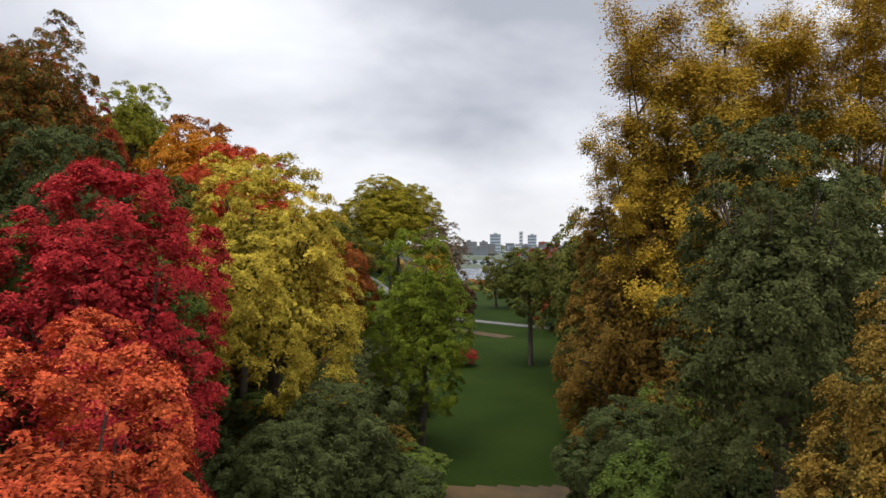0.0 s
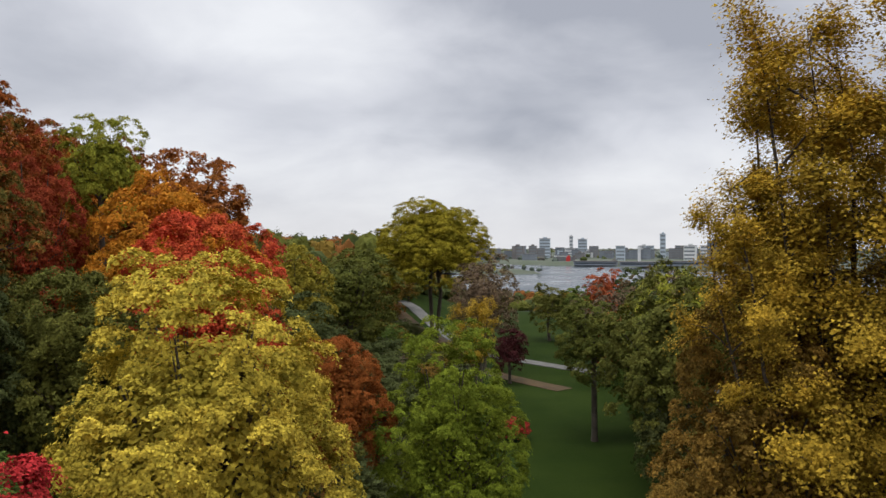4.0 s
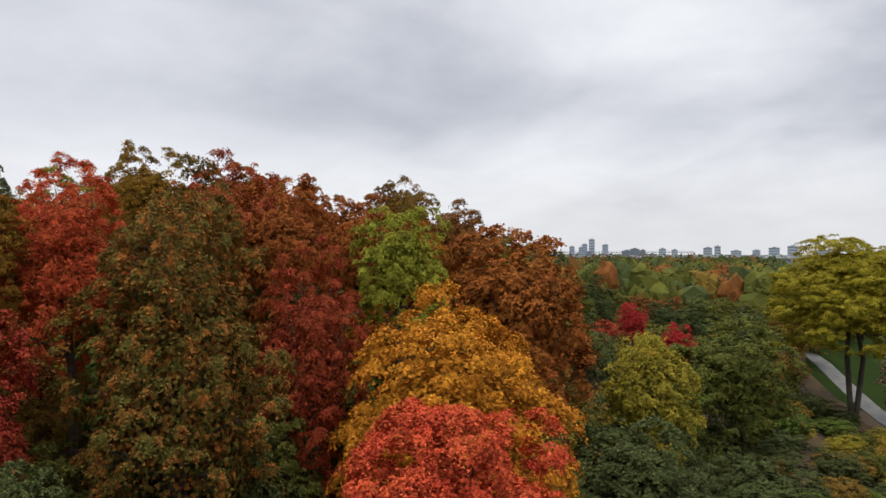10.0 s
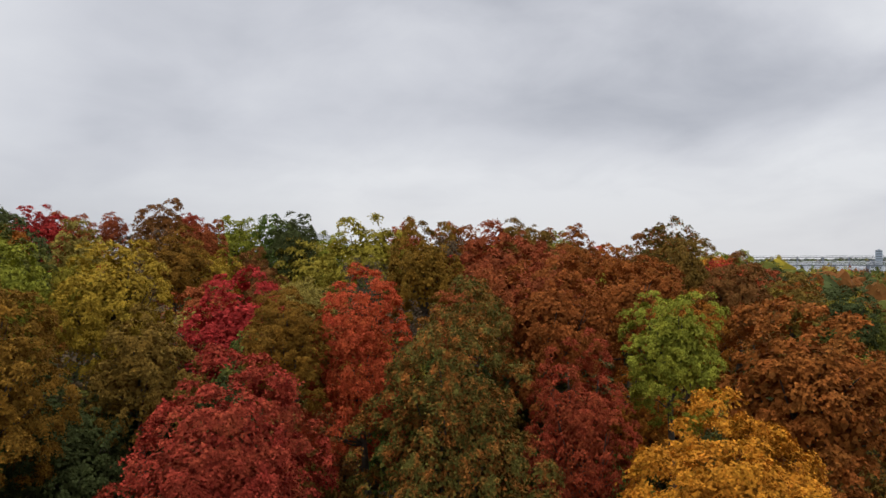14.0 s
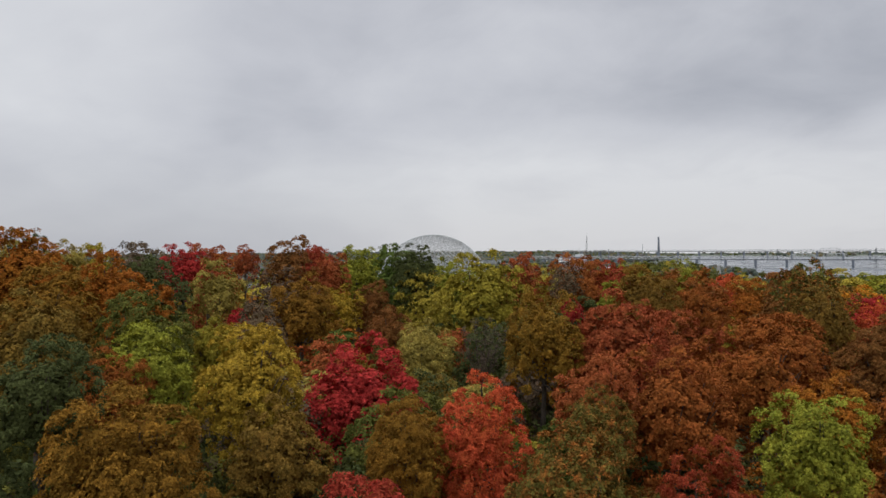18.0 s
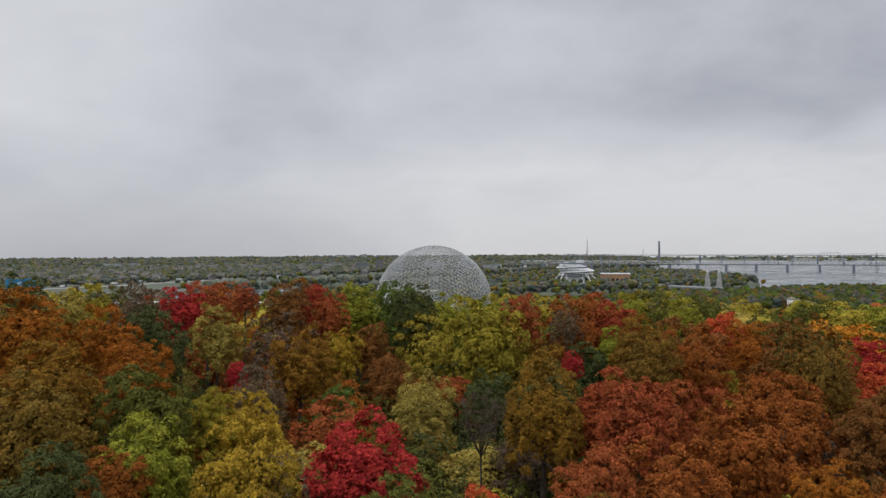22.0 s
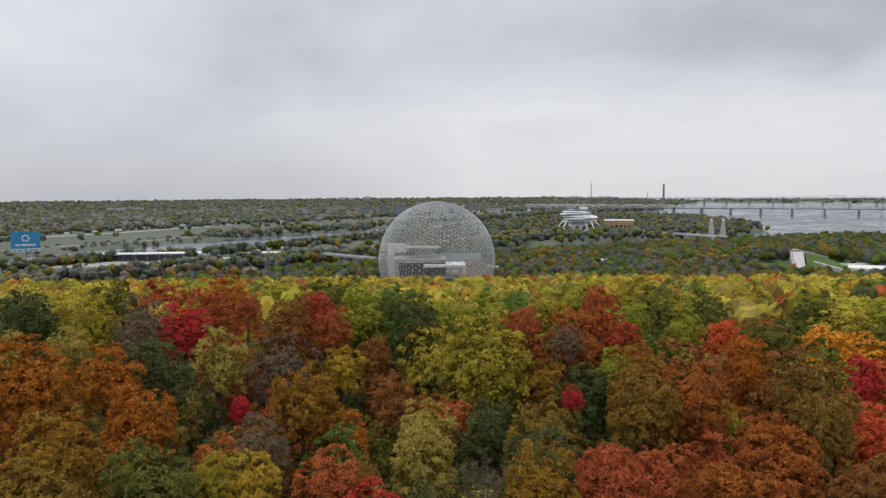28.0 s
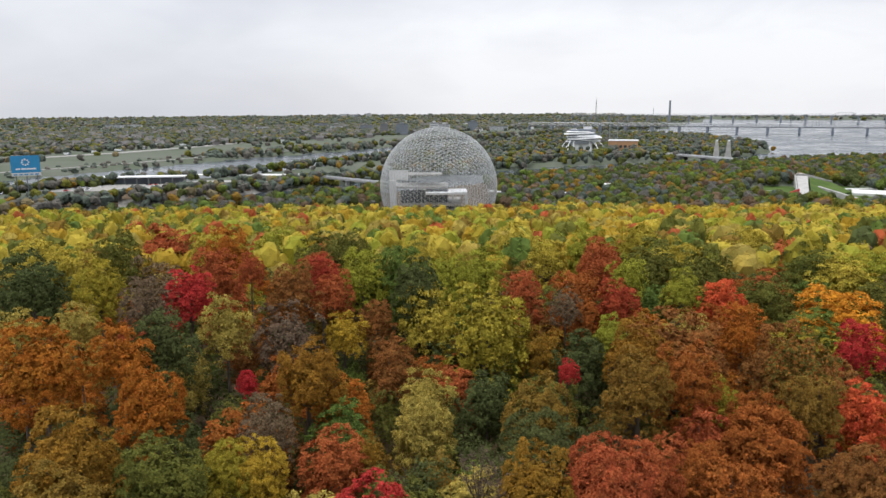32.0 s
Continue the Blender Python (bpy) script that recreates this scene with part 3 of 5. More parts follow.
def wood_meshes(seed, clumps, below, r, limbs, twigs=0, thick=1.0):
    """Trunk and limbs for a crown whose middle lies at the origin; the foot is below metres under it."""
    rng = random.Random(seed)
    g = thick * (0.05 * r + 0.06)
    top = 0.5
    bend = [(rng.uniform(-0.1, 0.1) * r, rng.uniform(-0.1, 0.1) * r) for _ in range(3)]
    stem = [(0, 0, -below - 0.4), (bend[0][0] * 0.3, bend[0][1] * 0.3, -below + 0.6), (bend[0][0], bend[0][1], -below * 0.45), (bend[1][0], bend[1][1], 0), (bend[2][0], bend[2][1], top)]
    trunk = tubes_mesh("trunk", [(stem, [g * 1.7, g * 1.15, g, g * 0.7, g * 0.25])], 8)
    tubes = []
    order = sorted(range(len(clumps)), key=lambda i: rng.random())[:limbs]
    for i in order:
        c = Vector(clumps[i])
        s = rng.uniform(0.2, 0.75)
        foot = Vector(stem[2]).lerp(Vector(stem[4]), s)
        if foot.z > c.z - 0.3:
            foot = Vector(stem[2]).lerp(Vector(stem[4]), max(0.0, s - 0.4))
        mid = foot.lerp(c, 0.5) + Vector((rng.uniform(-0.1, 0.1) * r, rng.uniform(-0.1, 0.1) * r, -0.06 * r))
        tubes.append(([foot, mid, c], [g * 0.42, g * 0.26, g * 0.10]))
        for _ in range(twigs):
            tip = c * 1.04 + Vector((rng.gauss(0, 1), rng.gauss(0, 1), rng.gauss(0, 0.6))) * 0.05 * r
            tubes.append(([mid.lerp(c, rng.uniform(0.3, 1)), mid.lerp(tip, 0.7), tip], [g * 0.14, g * 0.09, g * 0.03]))
    return trunk, tubes_mesh("limb_framework", tubes, 5)


STYLES = {  # sprays, leaves, leaf size, limbs, twigs, inner leaves, spray size
    "front": (560, 120000, 0.070, 30, 1, 1.0, 0.080),
    "hero": (430, 74000, 0.080, 26, 1, 1.0, 0.082),
    "grand": (760, 110000, 0.115, 40, 1, 1.2, 0.060),
    "near": (270, 24000, 0.130, 16, 0, 0.8, 0.098),
    "mid": (170, 9600, 0.175, 7, 0, 0.6, 0.12),
}
SPARSE = {"gilt": 0.65, "bare": 0.16, "umber": 0.5, "straw": 0.7}
templates = {}
BASE_R, BASE_BELOW = 4.5, 9.0


def template(style, variant, thin, tall=1.24):
    """Crown, trunk and limbs of a kind; tall is the crown's half height by its radius."""
    key = (style, variant, thin, tall)
    base_half = BASE_R * tall
    if key not in templates:
        n, leaves, size, limbs, twigs, inner, lobed = STYLES[style]
        if thin in (0.65, 0.16):
            size *= 1.0 if style != "grand" else 0.9
            v, trunk, limb = airy_meshes(40 + variant * 5, BASE_R, base_half, BASE_BELOW, int(leaves * ((2.4 if style == "grand" else 0.9) if thin == 0.65 else 0.22)), size * (0.50 if style == "grand" else 0.9),
                                             13 if style == "grand" else 8, 0.8)
        else:
            big = 2.0 if style == "grand" else 1.0
            v, c = crown_mesh(100 + variant * 7 + len(style), BASE_R * big, base_half * big, n, int(leaves * thin), size * (1.0 if thin == 1 else 1.1),
                                  lobed=lobed, taper=(0.0, 0.12, 0.18, 0.06)[variant % 4], inner=inner if thin > 0.68 else inner * 0.4,
                                  boughs=48 if style == "grand" else 27)
            v, c = v / big, c / big
            trunk, limb = wood_meshes(variant + 31, c * 0.78, BASE_BELOW, BASE_R, limbs, twigs, 0.5 if style == "grand" else 1.0 if thin > 0.7 else 0.7)
        templates[key] = (leaf_mesh("crown", v), trunk, limb)
    return templates[key]


EYES = [(0, y) for y in (0, 5, 10, 15, 20, 28)]
tree_count = 0
planted = []


def tree(x, y, top, r, colour, style=None, half=None, kind_name="tree", label=None):
    """One tree: an Empty at its foot, with trunk, limbs and crown."""
    global tree_count
    tree_count += 1
    foot = gz(x, y)
    away = min(math.hypot(x - ex, y - ey) for ex, ey in EYES)
    if style is None:
        style = "grand" if r > 6.3 and away < 70 else "front" if away < 23 else "hero" if away < 38 else "near" if away < 78 else "mid"
    height = top - foot
    half = half or min(max(r * 1.1, min(0.43 * height, r * 1.32)), 0.47 * height)
    variant = (tree_count * 7) % {"front": 2, "hero": 3, "grand": 2, "near": 4, "mid": 5}[style]
    tall = min((1.24, 1.5, 1.8), key=lambda q: abs(q - half / r)) if style in ("front", "hero", "grand") else 1.24
    crown_me, trunk_me, limb_me = template(style, variant, SPARSE.get(colour, 1.0), tall)
    mid = top - half
    base = tagged(thing(kind_name, x, y, foot, (tree_count * 67) % 360),
                  label or "%s autumn tree in the hillside wood" % WORDS[colour], "tree", "trees of the wooded hill")
    k, kz, kb = r / BASE_R, half / (BASE_R * tall), (mid - foot) / BASE_BELOW
    for nm, me, sz in (("trunk", trunk_me, kb), ("limb_framework", limb_me, kz), ("crown", crown_me, kz)):
        ob = new(nm, me)
        ob.parent = base
        ob.location, ob.scale = (0, 0, mid - foot), (k, k, sz)
        if nm == "crown":
            if not me.materials:
                me.materials.append(LEAVES[colour])
            ob.material_slots[0].link = "OBJECT"
            ob.material_slots[0].material = LEAVES[colour]
    planted.append((x, y, r))
    return base


tree(-19.2, 54.4, 44.0, 6.0, "amber", half=8)
tree(-13.4, 45.8, 41.0, 4.8, "vermilion")
tree(-9.1, 36.0, 39.2, 5.1, "citron", half=7.4)
tree(-25.0, 70.0, 47.2, 6.0, "copper")
tree(-38.0, 69.0, 50.0, 4.0, "copper")
tree(-11.8, 24.2, 37.6, 4.4, "scarlet", half=7.5)
tree(-7.6, 13.0, 33.2, 3.6, "vermilion", half=6)
tree(-15.5, 39.0, 38.5, 4.0, "olive")
tree(-19.0, 35.0, 40.5, 4.0, "forest")
tree(-13.0, 30.0, 34.0, 3.6, "green")
tree(-17.0, 26.0, 35.5, 4.2, "green")
tree(-4.5, 31.0, 28.5, 3.4, "forest")
tree(-1.7, 49.0, 35.6, 4.0, "leafgreen", half=7)
tree(-7.2, 47.0, 35.0, 2.7, "copper")
tree(-16.0, 70.0, 35.5, 5.2, "forest")
tree(-18.2, 79.0, 39.4, 3.8, "oldgold")
tree(-26.3, 98.1, 40.3, 1.6, "scarlet")
tree(-22.9, 102.3, 38.1, 1.8, "scarlet")
tree(-13.0, 62.0, 30.0, 4.0, "forest")
tree(-9.0, 75.0, 29.0, 4.5, "forest")
tree(-12.0, 88.0, 29.0, 4.5, "forest")
tree(-22.0, 92.0, 34.0, 5.0, "green")
tree(-26.0, 100.0, 34.0, 4.0, "oldgold")
tree(-27.0, 107.0, 36.2, 4.5, "gold")
tree(-17.4, 100.0, 39.0, 6.4, "olive")
tree(-22.0, 118.0, 36.0, 5.0, "forest")
tree(-33.0, 95.0, 38.0, 5.0, "olive")
tree(-30.0, 130.0, 33.0, 3.0, "crimson")
tree(-38.0, 120.0, 36.0, 3.0, "crimson")
tree(-1.0, 97.0, 37.0, 3.6, "umber")
tree(-1.2, 83.0, 34.6, 3.2, "gilt")
tree(2.4, 83.0, 22.3, 1.8, "scarlet")
tree(10.4, 83.5, 34.0, 4.2, "olive", half=4.2)
tree(2.8, 112.0, 28.0, 3.1, "maroon")
tree(16.0, 44.5, 51.0, 9.6, "gilt", half=14)
tree(13.4, 43.0, 45.5, 5.8, "gilt", half=10)
tree(27.0, 48.0, 54.0, 9.0, "gilt", half=15)
tree(13.0, 45.0, 39.5, 5.5, "bronze", half=11)
tree(22.0, 110.0, 33.0, 6.0, "forest")
tree(23.0, 158.0, 34.7, 5.0, "rust")
tree(28.0, 157.0, 34.7, 5.0, "forest")
tree(18.5, 128.0, 33.0, 5.5, "umber")
tree(12.0, 157.0, 31.5, 4.5, "olive")
tree(17.0, 157.0, 31.0, 4.5, "green")
tree(-1.0, 120.0, 38.3, 5.5, "umber")
tree(20.0, 92.0, 36.5, 6.2, "lime")
tree(28.5, 136.0, 35.6, 6.0, "umber")
tree(36.0, 150.0, 35.0, 7.0, "olive")
tree(31.0, 92.0, 36.0, 7.0, "green")
tree(-6.2, 28.0, 27.5, 3.0, "forest")
tree(11.3, 24.0, 39.0, 4.1, "forest", half=8)
tree(18.0, 33.0, 38.0, 5.0, "forest", half=9)
tree(10.3, 14.5, 34.0, 3.2, "bronze", half=6.5)
tree(14.5, 69.0, 38.0, 5.6, "olive")
tree(20.0, 66.0, 43.0, 5.5, "gilt")
tree(17.0, 84.0, 33.0, 5.0, "green")
tree(25.0, 78.0, 37.0, 6.0, "green")
tree(20.0, 120.0, 30.0, 5.5, "rust")
tree(32.0, 130.0, 29.0, 6.0, "forest")
tree(40.0, 105.0, 34.0, 7.0, "oldgold")
tree(9.0, 33.0, 27.0, 3.5, "forest")
tree(12.0, 52.0, 28.0, 4.0, "bronze")
tree(-50.0, 58.0, 47.5, 4.0, "umber")
tree(-30.0, 84.0, 42.0, 4.5, "copper")
tree(-45.0, 112.0, 42.0, 4.5, "olive")
tree(-55.0, 66.0, 46.5, 4.0, "forest")
tree(-54.5, 22.3, 53.0, 4.0, "bronze")
tree(-30.2, 49.5, 48.7, 1.9, "mixed")
tree(-39.6, 24.1, 51.4, 2.8, "forest")
tree(-61.8, 66.1, 49.7, 4.0, "bronze")
tree(-126.8, 12.6, 55.3, 6.5, "forest")
tree(-86.1, 21.9, 56.7, 2.6, "straw")
tree(-107.0, 54.0, 55.8, 4.2, "rust")
tree(-112.4, 39.0, 56.5, 4.3, "rust")
tree(-106.9, 43.7, 56.3, 2.3, "rust")
tree(-66.5, 54.7, 47.6, 3.7, "straw")
tree(-56.4, 29.1, 52.6, 3.5, "olive")
tree(-104.8, 66.4, 56.2, 6.2, "green")
tree(-104.2, 60.2, 56.1, 4.2, "lime")
tree(-110.1, 108.8, 52.8, 4.9, "rust")
tree(-72.1, 82.8, 51.3, 2.5, "lime")
tree(-67.7, 88.9, 52.5, 7.3, "russet")
tree(-55.2, 73.5, 53.7, 3.6, "bronze")
tree(-72.4, 124.7, 50.0, 7.2, "amber")
tree(-85.8, 142.8, 51.4, 7.4, "yellow")
tree(-80.4, 101.6, 53.7, 3.0, "lime")
tree(-80.9, 119.2, 51.3, 4.4, "olive")
tree(-47.0, 62.9, 50.3, 2.9, "rust")
tree(-44.8, 66.4, 50.5, 3.2, "rust")
tree(-63.5, 70.8, 50.2, 1.3, "scarlet")
tree(-54.7, 61.5, 49.7, 4.0, "forest")
tree(-69.4, 63.8, 47.9, 3.0, "forest")
tree(-49.2, 52.9, 50.4, 2.1, "bare")
tree(-72.1, 78.6, 49.5, 3.7, "forest")
tree(-37.0, 81.8, 50.2, 3.8, "russet")
tree(-110.2, 23.2, 56.5, 4.2, "oldgold")
tree(-174.3, 58.9, 49.9, 6.8, "lime")
tree(-174.7, 35.7, 50.9, 8.2, "rust")
tree(-128.4, 59.0, 54.7, 5.1, "olive")
tree(-138.6, 67.3, 53.5, 4.9, "olive")
tree(-105.5, 117.0, 52.7, 6.5, "olive")
tree(-92.8, 101.7, 53.4, 3.5, "lime")
tree(-103.3, 123.2, 52.6, 5.4, "yellow")
tree(-113.0, 85.1, 52.6, 5.4, "lime")
tree(-104.7, 74.7, 54.0, 4.4, "lime")
tree(-133.9, 81.4, 51.6, 4.9, "yellow")
tree(-91.1, 141.3, 52.1, 5.6, "olive")
tree(-98.4, 124.0, 52.3, 5.3, "olive")
tree(-122.3, 126.5, 52.1, 6.0, "oldgold")
tree(-126.9, 118.1, 52.0, 5.3, "lime")
tree(-144.7, 108.5, 50.7, 5.7, "yellow")
tree(-151.8, 42.4, 53.3, 5.2, "yellow")
tree(-147.3, 24.6, 54.3, 5.7, "olive")
tree(-135.4, 17.8, 54.9, 5.8, "yellow")
tree(-151.3, 11.1, 54.2, 6.5, "yellow")
tree(-85.4, 16.2, 56.8, 3.3, "straw")
tree(-78.8, 80.4, 53.5, 2.4, "umber")
tree(-89.2, 112.7, 52.1, 4.2, "olive")
tree(-86.3, 154.1, 50.8, 5.9, "lime")
tree(-76.9, 141.7, 48.9, 5.3, "olive")
tree(-96.4, 28.9, 56.6, 3.3, "umber")
tree(-51.1, 91.3, 54.1, 3.8, "mixed")
tree(-95.3, 53.3, 55.0, 2.9, "rust")
tree(-10, 138, 47.7, 10.6, "goldgreen", "grand", 9.0, "poplar", "tall old poplar with a golden green crown and thick trunk")
tree(-75.3, 19.4, 57.7, 4.0, "orange")
tree(-79.5, 26.1, 55.6, 3.5, "orange")
tree(-70.5, 28.7, 53.5, 3.5, "orange")
tree(-60.8, 22.5, 54.4, 4.4, "ochre")
tree(-85.2, 30.3, 55.0, 4.2, "forest")
tree(-99.8, 34.8, 56.5, 3.7, "scarlet")
tree(-91.4, 38.0, 54.4, 3.8, "straw")
tree(-89.4, 45.3, 53.3, 4.7, "umber")
tree(-93.6, 47.1, 57.3, 3.8, "russet")
tree(-101.8, 53.1, 56.1, 2.9, "crimson")
tree(-73.4, 44.5, 53.1, 3.8, "ochre")
tree(-76.7, 38.4, 49.4, 1.3, "scarlet")
tree(-89.4, 53.0, 50.9, 3.0, "gold")
tree(-92.0, 58.2, 51.3, 3.0, "russet")
tree(-92.1, 65.8, 52.7, 4.7, "yellow")
tree(-80.0, 69.5, 55.2, 6.2, "oldgold")
tree(-78.9, 56.3, 48.7, 3.1, "russet")
tree(-73.4, 58.0, 47.7, 3.6, "straw")
tree(-85.6, 77.7, 54.9, 3.5, "rust")
tree(-82.3, 84.6, 54.7, 4.9, "copper")
tree(-78.6, 88.8, 53.9, 3.5, "crimson")
tree(-103.7, 104.0, 53.2, 4.2, "rust")
tree(-75.2, 85.3, 49.1, 2.4, "lime")
tree(-80.9, 110.1, 51.4, 4.7, "vermilion")
tree(-68.3, 101.4, 51.6, 3.5, "orange")
tree(-55.8, 80.0, 53.3, 3.9, "copper")
tree(-64.3, 80.6, 53.4, 3.9, "ochre")
tree(-49.9, 84.3, 49.0, 3.7, "copper")
tree(-46.5, 87.3, 51.7, 3.1, "bronze")
tree(-61.5, 115.1, 49.2, 3.3, "scarlet")
tree(-46.3, 94.7, 49.6, 3.3, "vermilion")
tree(-56.7, 95.1, 52.8, 4.7, "russet")
tree(-98.4, 157.0, 46.8, 7.4, "yellow")
tree(-43.8, 54.8, 52.8, 3.1, "ochre", half=4.4)
tree(-41.4, 59.8, 52.5, 3.9, "rust")
tree(-66.0, 38.6, 50.6, 3.1, "umber")
tree(-59.0, 36.7, 49.6, 2.6, "gold")
tree(-76.4, 75.4, 49.6, 3.2, "ochre")
tree(-117.0, 101.6, 52.5, 4.3, "yellow")
tree(-123.2, 161.8, 48.7, 6.1, "yellow")
tree(-93.5, 64.7, 56.2, 3.8, "forest")
tree(-110.3, 61.0, 53.8, 4.0, "lime")
tree(-106.5, 15.2, 58.3, 4.1, "forest")
tree(-108.0, 30.8, 56.6, 4.7, "umber")
tree(-141.1, 44.4, 55.1, 4.9, "orange")
tree(-65.0, 47.6, 45.5, 2.4, "ochre")
tree(-59.5, 34.0, 50.2, 2.7, "oldgold")
tree(-48.4, 76.1, 46.0, 3.6, "copper")
tree(-86.6, 129.9, 46.8, 4.0, "bronze")
tree(-35.7, 27.6, 49.6, 4.1, "ochre")
tree(-44.0, 27.2, 50.2, 2.2, "copper")
tree(-46.5, 28.9, 51.2, 3.5, "lime")
tree(-43.1, 34.2, 51.0, 3.3, "gold")
tree(-49.8, 43.3, 49.3, 4.6, "scarlet")
tree(-39.2, 35.1, 47.6, 3.0, "bronze")
tree(-30.8, 43.0, 49.7, 2.8, "vermilion", half=5.6)
tree(-35.0, 52.8, 49.3, 2.6, "rust")
tree(-32.7, 56.7, 50.1, 3.7, "copper")
tree(-30.9, 67.5, 47.7, 2.8, "orange")
tree(-46.2, 81.5, 49.4, 4.7, "copper")
tree(-26.0, 59.5, 48.1, 2.9, "lime")
tree(-27.7, 35.8, 46.7, 4.6, "crimson", half=7.5)
tree(-25.3, 44.5, 49.2, 4.4, "mixed", half=9)
tree(-26.9, 53.2, 46.3, 3.0, "crimson", half=7)
tree(-31.5, 39.7, 48.7, 2.4, "ochre")

# the tall old poplar by the path
tree(-10, 138, 47.7, 10.6, "goldgreen", "grand", 9.0, "poplar", "tall old poplar with a golden green crown and thick trunk")

# the rest of the wood, tree by tree where it is near, as one mass further off
rng = random.Random(5)
NEAR_MIX = ["orange", "copper", "russet", "bronze", "olive", "forest", "straw", "umber", "rust", "forest", "green", "oldgold"]
FAR_MIX = ["straw", "straw", "yellow", "yellow", "yellow", "lime", "lime", "gold", "gold", "oldgold", "oldgold", "olive", "olive", "green", "rust", "bronze"]
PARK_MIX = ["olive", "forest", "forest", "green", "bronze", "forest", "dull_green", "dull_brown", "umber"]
EAST_MIX = ["forest", "olive", "forest", "bronze", "russet", "olive", "forest"]
wood_far, scrub = [], []
gx_, gy_ = np.meshgrid(np.arange(-640, 330, 7.2), np.arange(-160, 1040, 7.2))
ng = np.random.default_rng(5)
fx = gx_.ravel() + ng.uniform(-2.4, 2.4, gx_.size)
fy = gy_.ravel() + ng.uniform(-2.4, 2.4, gx_.size)
fd = np.hypot(fx + 2, fy - 28)
faz = np.degrees(np.arctan2(-(fx + 2), fy - 28))
ok = ((faz > -36) & (faz < 104) & (fd < 1080)) | ((fd < 40) & (fx < -16))
ok &= ~((fd > 60) & (faz > 100))
ok &= ~((fx > -18) & (fx < 46) & (fy > 44) & (fy < 330)) & ~((fx > -12) & (fy < 60)) & ~((fx > 60) & (fd < 320))
ok &= (np.hypot(fx + 422.7, fy - 208.9) > 52) & (np.hypot(fx + 402, fy - 548) > 66) & (np.hypot(fx + 304, fy - 443) > 24)
ok &= ~((np.abs((fx + 422) * 0.401 + (fy - 209) * 0.916) < 45) & (fx < -440) & (fx > -620))
ok &= ~((fd > 470) & (ng.random(fx.size) < 0.35)) & (inside_by(fx, fy, ISLAND_PARK) > 20)
fr = ng.uniform(3.5, 5.6, fx.size)
for px, py, pr in list(planted):
    ok &= np.hypot(fx - px, fy - py) > 0.5 * (pr + fr)
# undergrowth at the foot of the near trees and on the slope above the lawn
for x0, x1, y0, y1, step in ((-15, -2.5, 24, 66, 3.8), (8, 36, 30, 84, 4.6), (-58, -15, 27, 64, 5.0), (-100, -58, 14, 96, 5.8), (-46, -16, 12, 27, 4.8), (-15, -4, 84, 138, 5.0)):
    ax_, ay_ = np.meshgrid(np.arange(x0, x1, step), np.arange(y0, y1, step))
    for x, y in zip(ax_.ravel() + ng.uniform(-1.5, 1.5, ax_.size), ay_.ravel() + ng.uniform(-1.5, 1.5, ax_.size)):
        if x > 6 and x < 0.17 * y + 2.5:
            continue
        h = rng.uniform(2, 4) if y > 84 and x < 6 else rng.uniform(5, 9) if x > 6 else rng.uniform(2.6, 5.2) if x > -15 else rng.uniform(6.5, 9)
        colour = rng.choice(["forest", "forest", "green", "olive", "bronze", "oldgold" if y > 84 else "forest"])
        if x < -46:
            scrub.append((x, y, gz(x, y) + h, rng.uniform(2.6, 3.6), colour, gz(x, y)))
        else:
            tree(x, y, gz(x, y) + h, rng.uniform(2.4, 3.4), colour, "near" if y < 45 else "mid", h * 0.5, "shrub",
                 "dense bushy shrub at the foot of tall trees")
sx_, sy_ = np.meshgrid(np.arange(-46, -6, 4.6), np.arange(52, 150, 4.6))
for x, y in zip(sx_.ravel() + ng.uniform(-1.6, 1.6, sx_.size), sy_.ravel() + ng.uniform(-1.6, 1.6, sx_.size)):
    if x < -8 - (y - 60) * 0.12 and not any(math.hypot(x - q[0], y - q[1]) < 2.6 for q in planted):
        h = rng.uniform(2.5, 6.5)
        scrub.append((x, y, gz(x, y) + h, rng.uniform(2.4, 3.6), rng.choice(["forest", "forest", "green", "olive", "bronze", "russet", "forest", "oldgold"]), gz(x, y)))
        ok &= np.hypot(fx - x, fy - y) > 0.5 * (3 + fr)
fz = ground_z(fx, fy)
low = 7.0 * (1 - smooth((-fx - 1) / 42.0))  # shorter trees towards the lawn
for x, y, d, az, r, foot, less in zip(fx[ok], fy[ok], fd[ok], faz[ok], fr[ok], fz[ok], low[ok]):
    if d < 150 and az > -5:
        tree(x, y, foot + rng.uniform(9.5, 12.5) - less - (1.6 if 61 < az < 70 else 0), r, rng.choice(EAST_MIX if az < 25 else NEAR_MIX), "mid")
    else:
        tops = foot + (rng.uniform(8, 16) - less if az < 8 else rng.uniform(11, 17) if d < 440 else rng.uniform(8, 13))
        if 9 < az < 29 and 170 < d < 430:
            tops = max(tops, rng.uniform(40.5, 43.5))
        mixc = EAST_MIX if az < 26 else PARK_MIX if d > 450 else FAR_MIX if 35 < az or d > 260 else NEAR_MIX
        wood_far.append((x, y, tops, r * 0.98, rng.choice(mixc), foot))
print("trees", tree_count, "far", len(wood_far))


far_leaves = {}


def far_material(colour):
    """The same leaves far off, where the tone changes from tree to tree rather than from leaf to leaf."""
    if colour not in far_leaves:
        a, b, c = TONES[LEAVES[colour].name]
        far_leaves[colour] = leaf_material("far_" + LEAVES[colour].name, a, b, c, 0.11, 0.36, 0.64, 0.4)
    return far_leaves[colour]


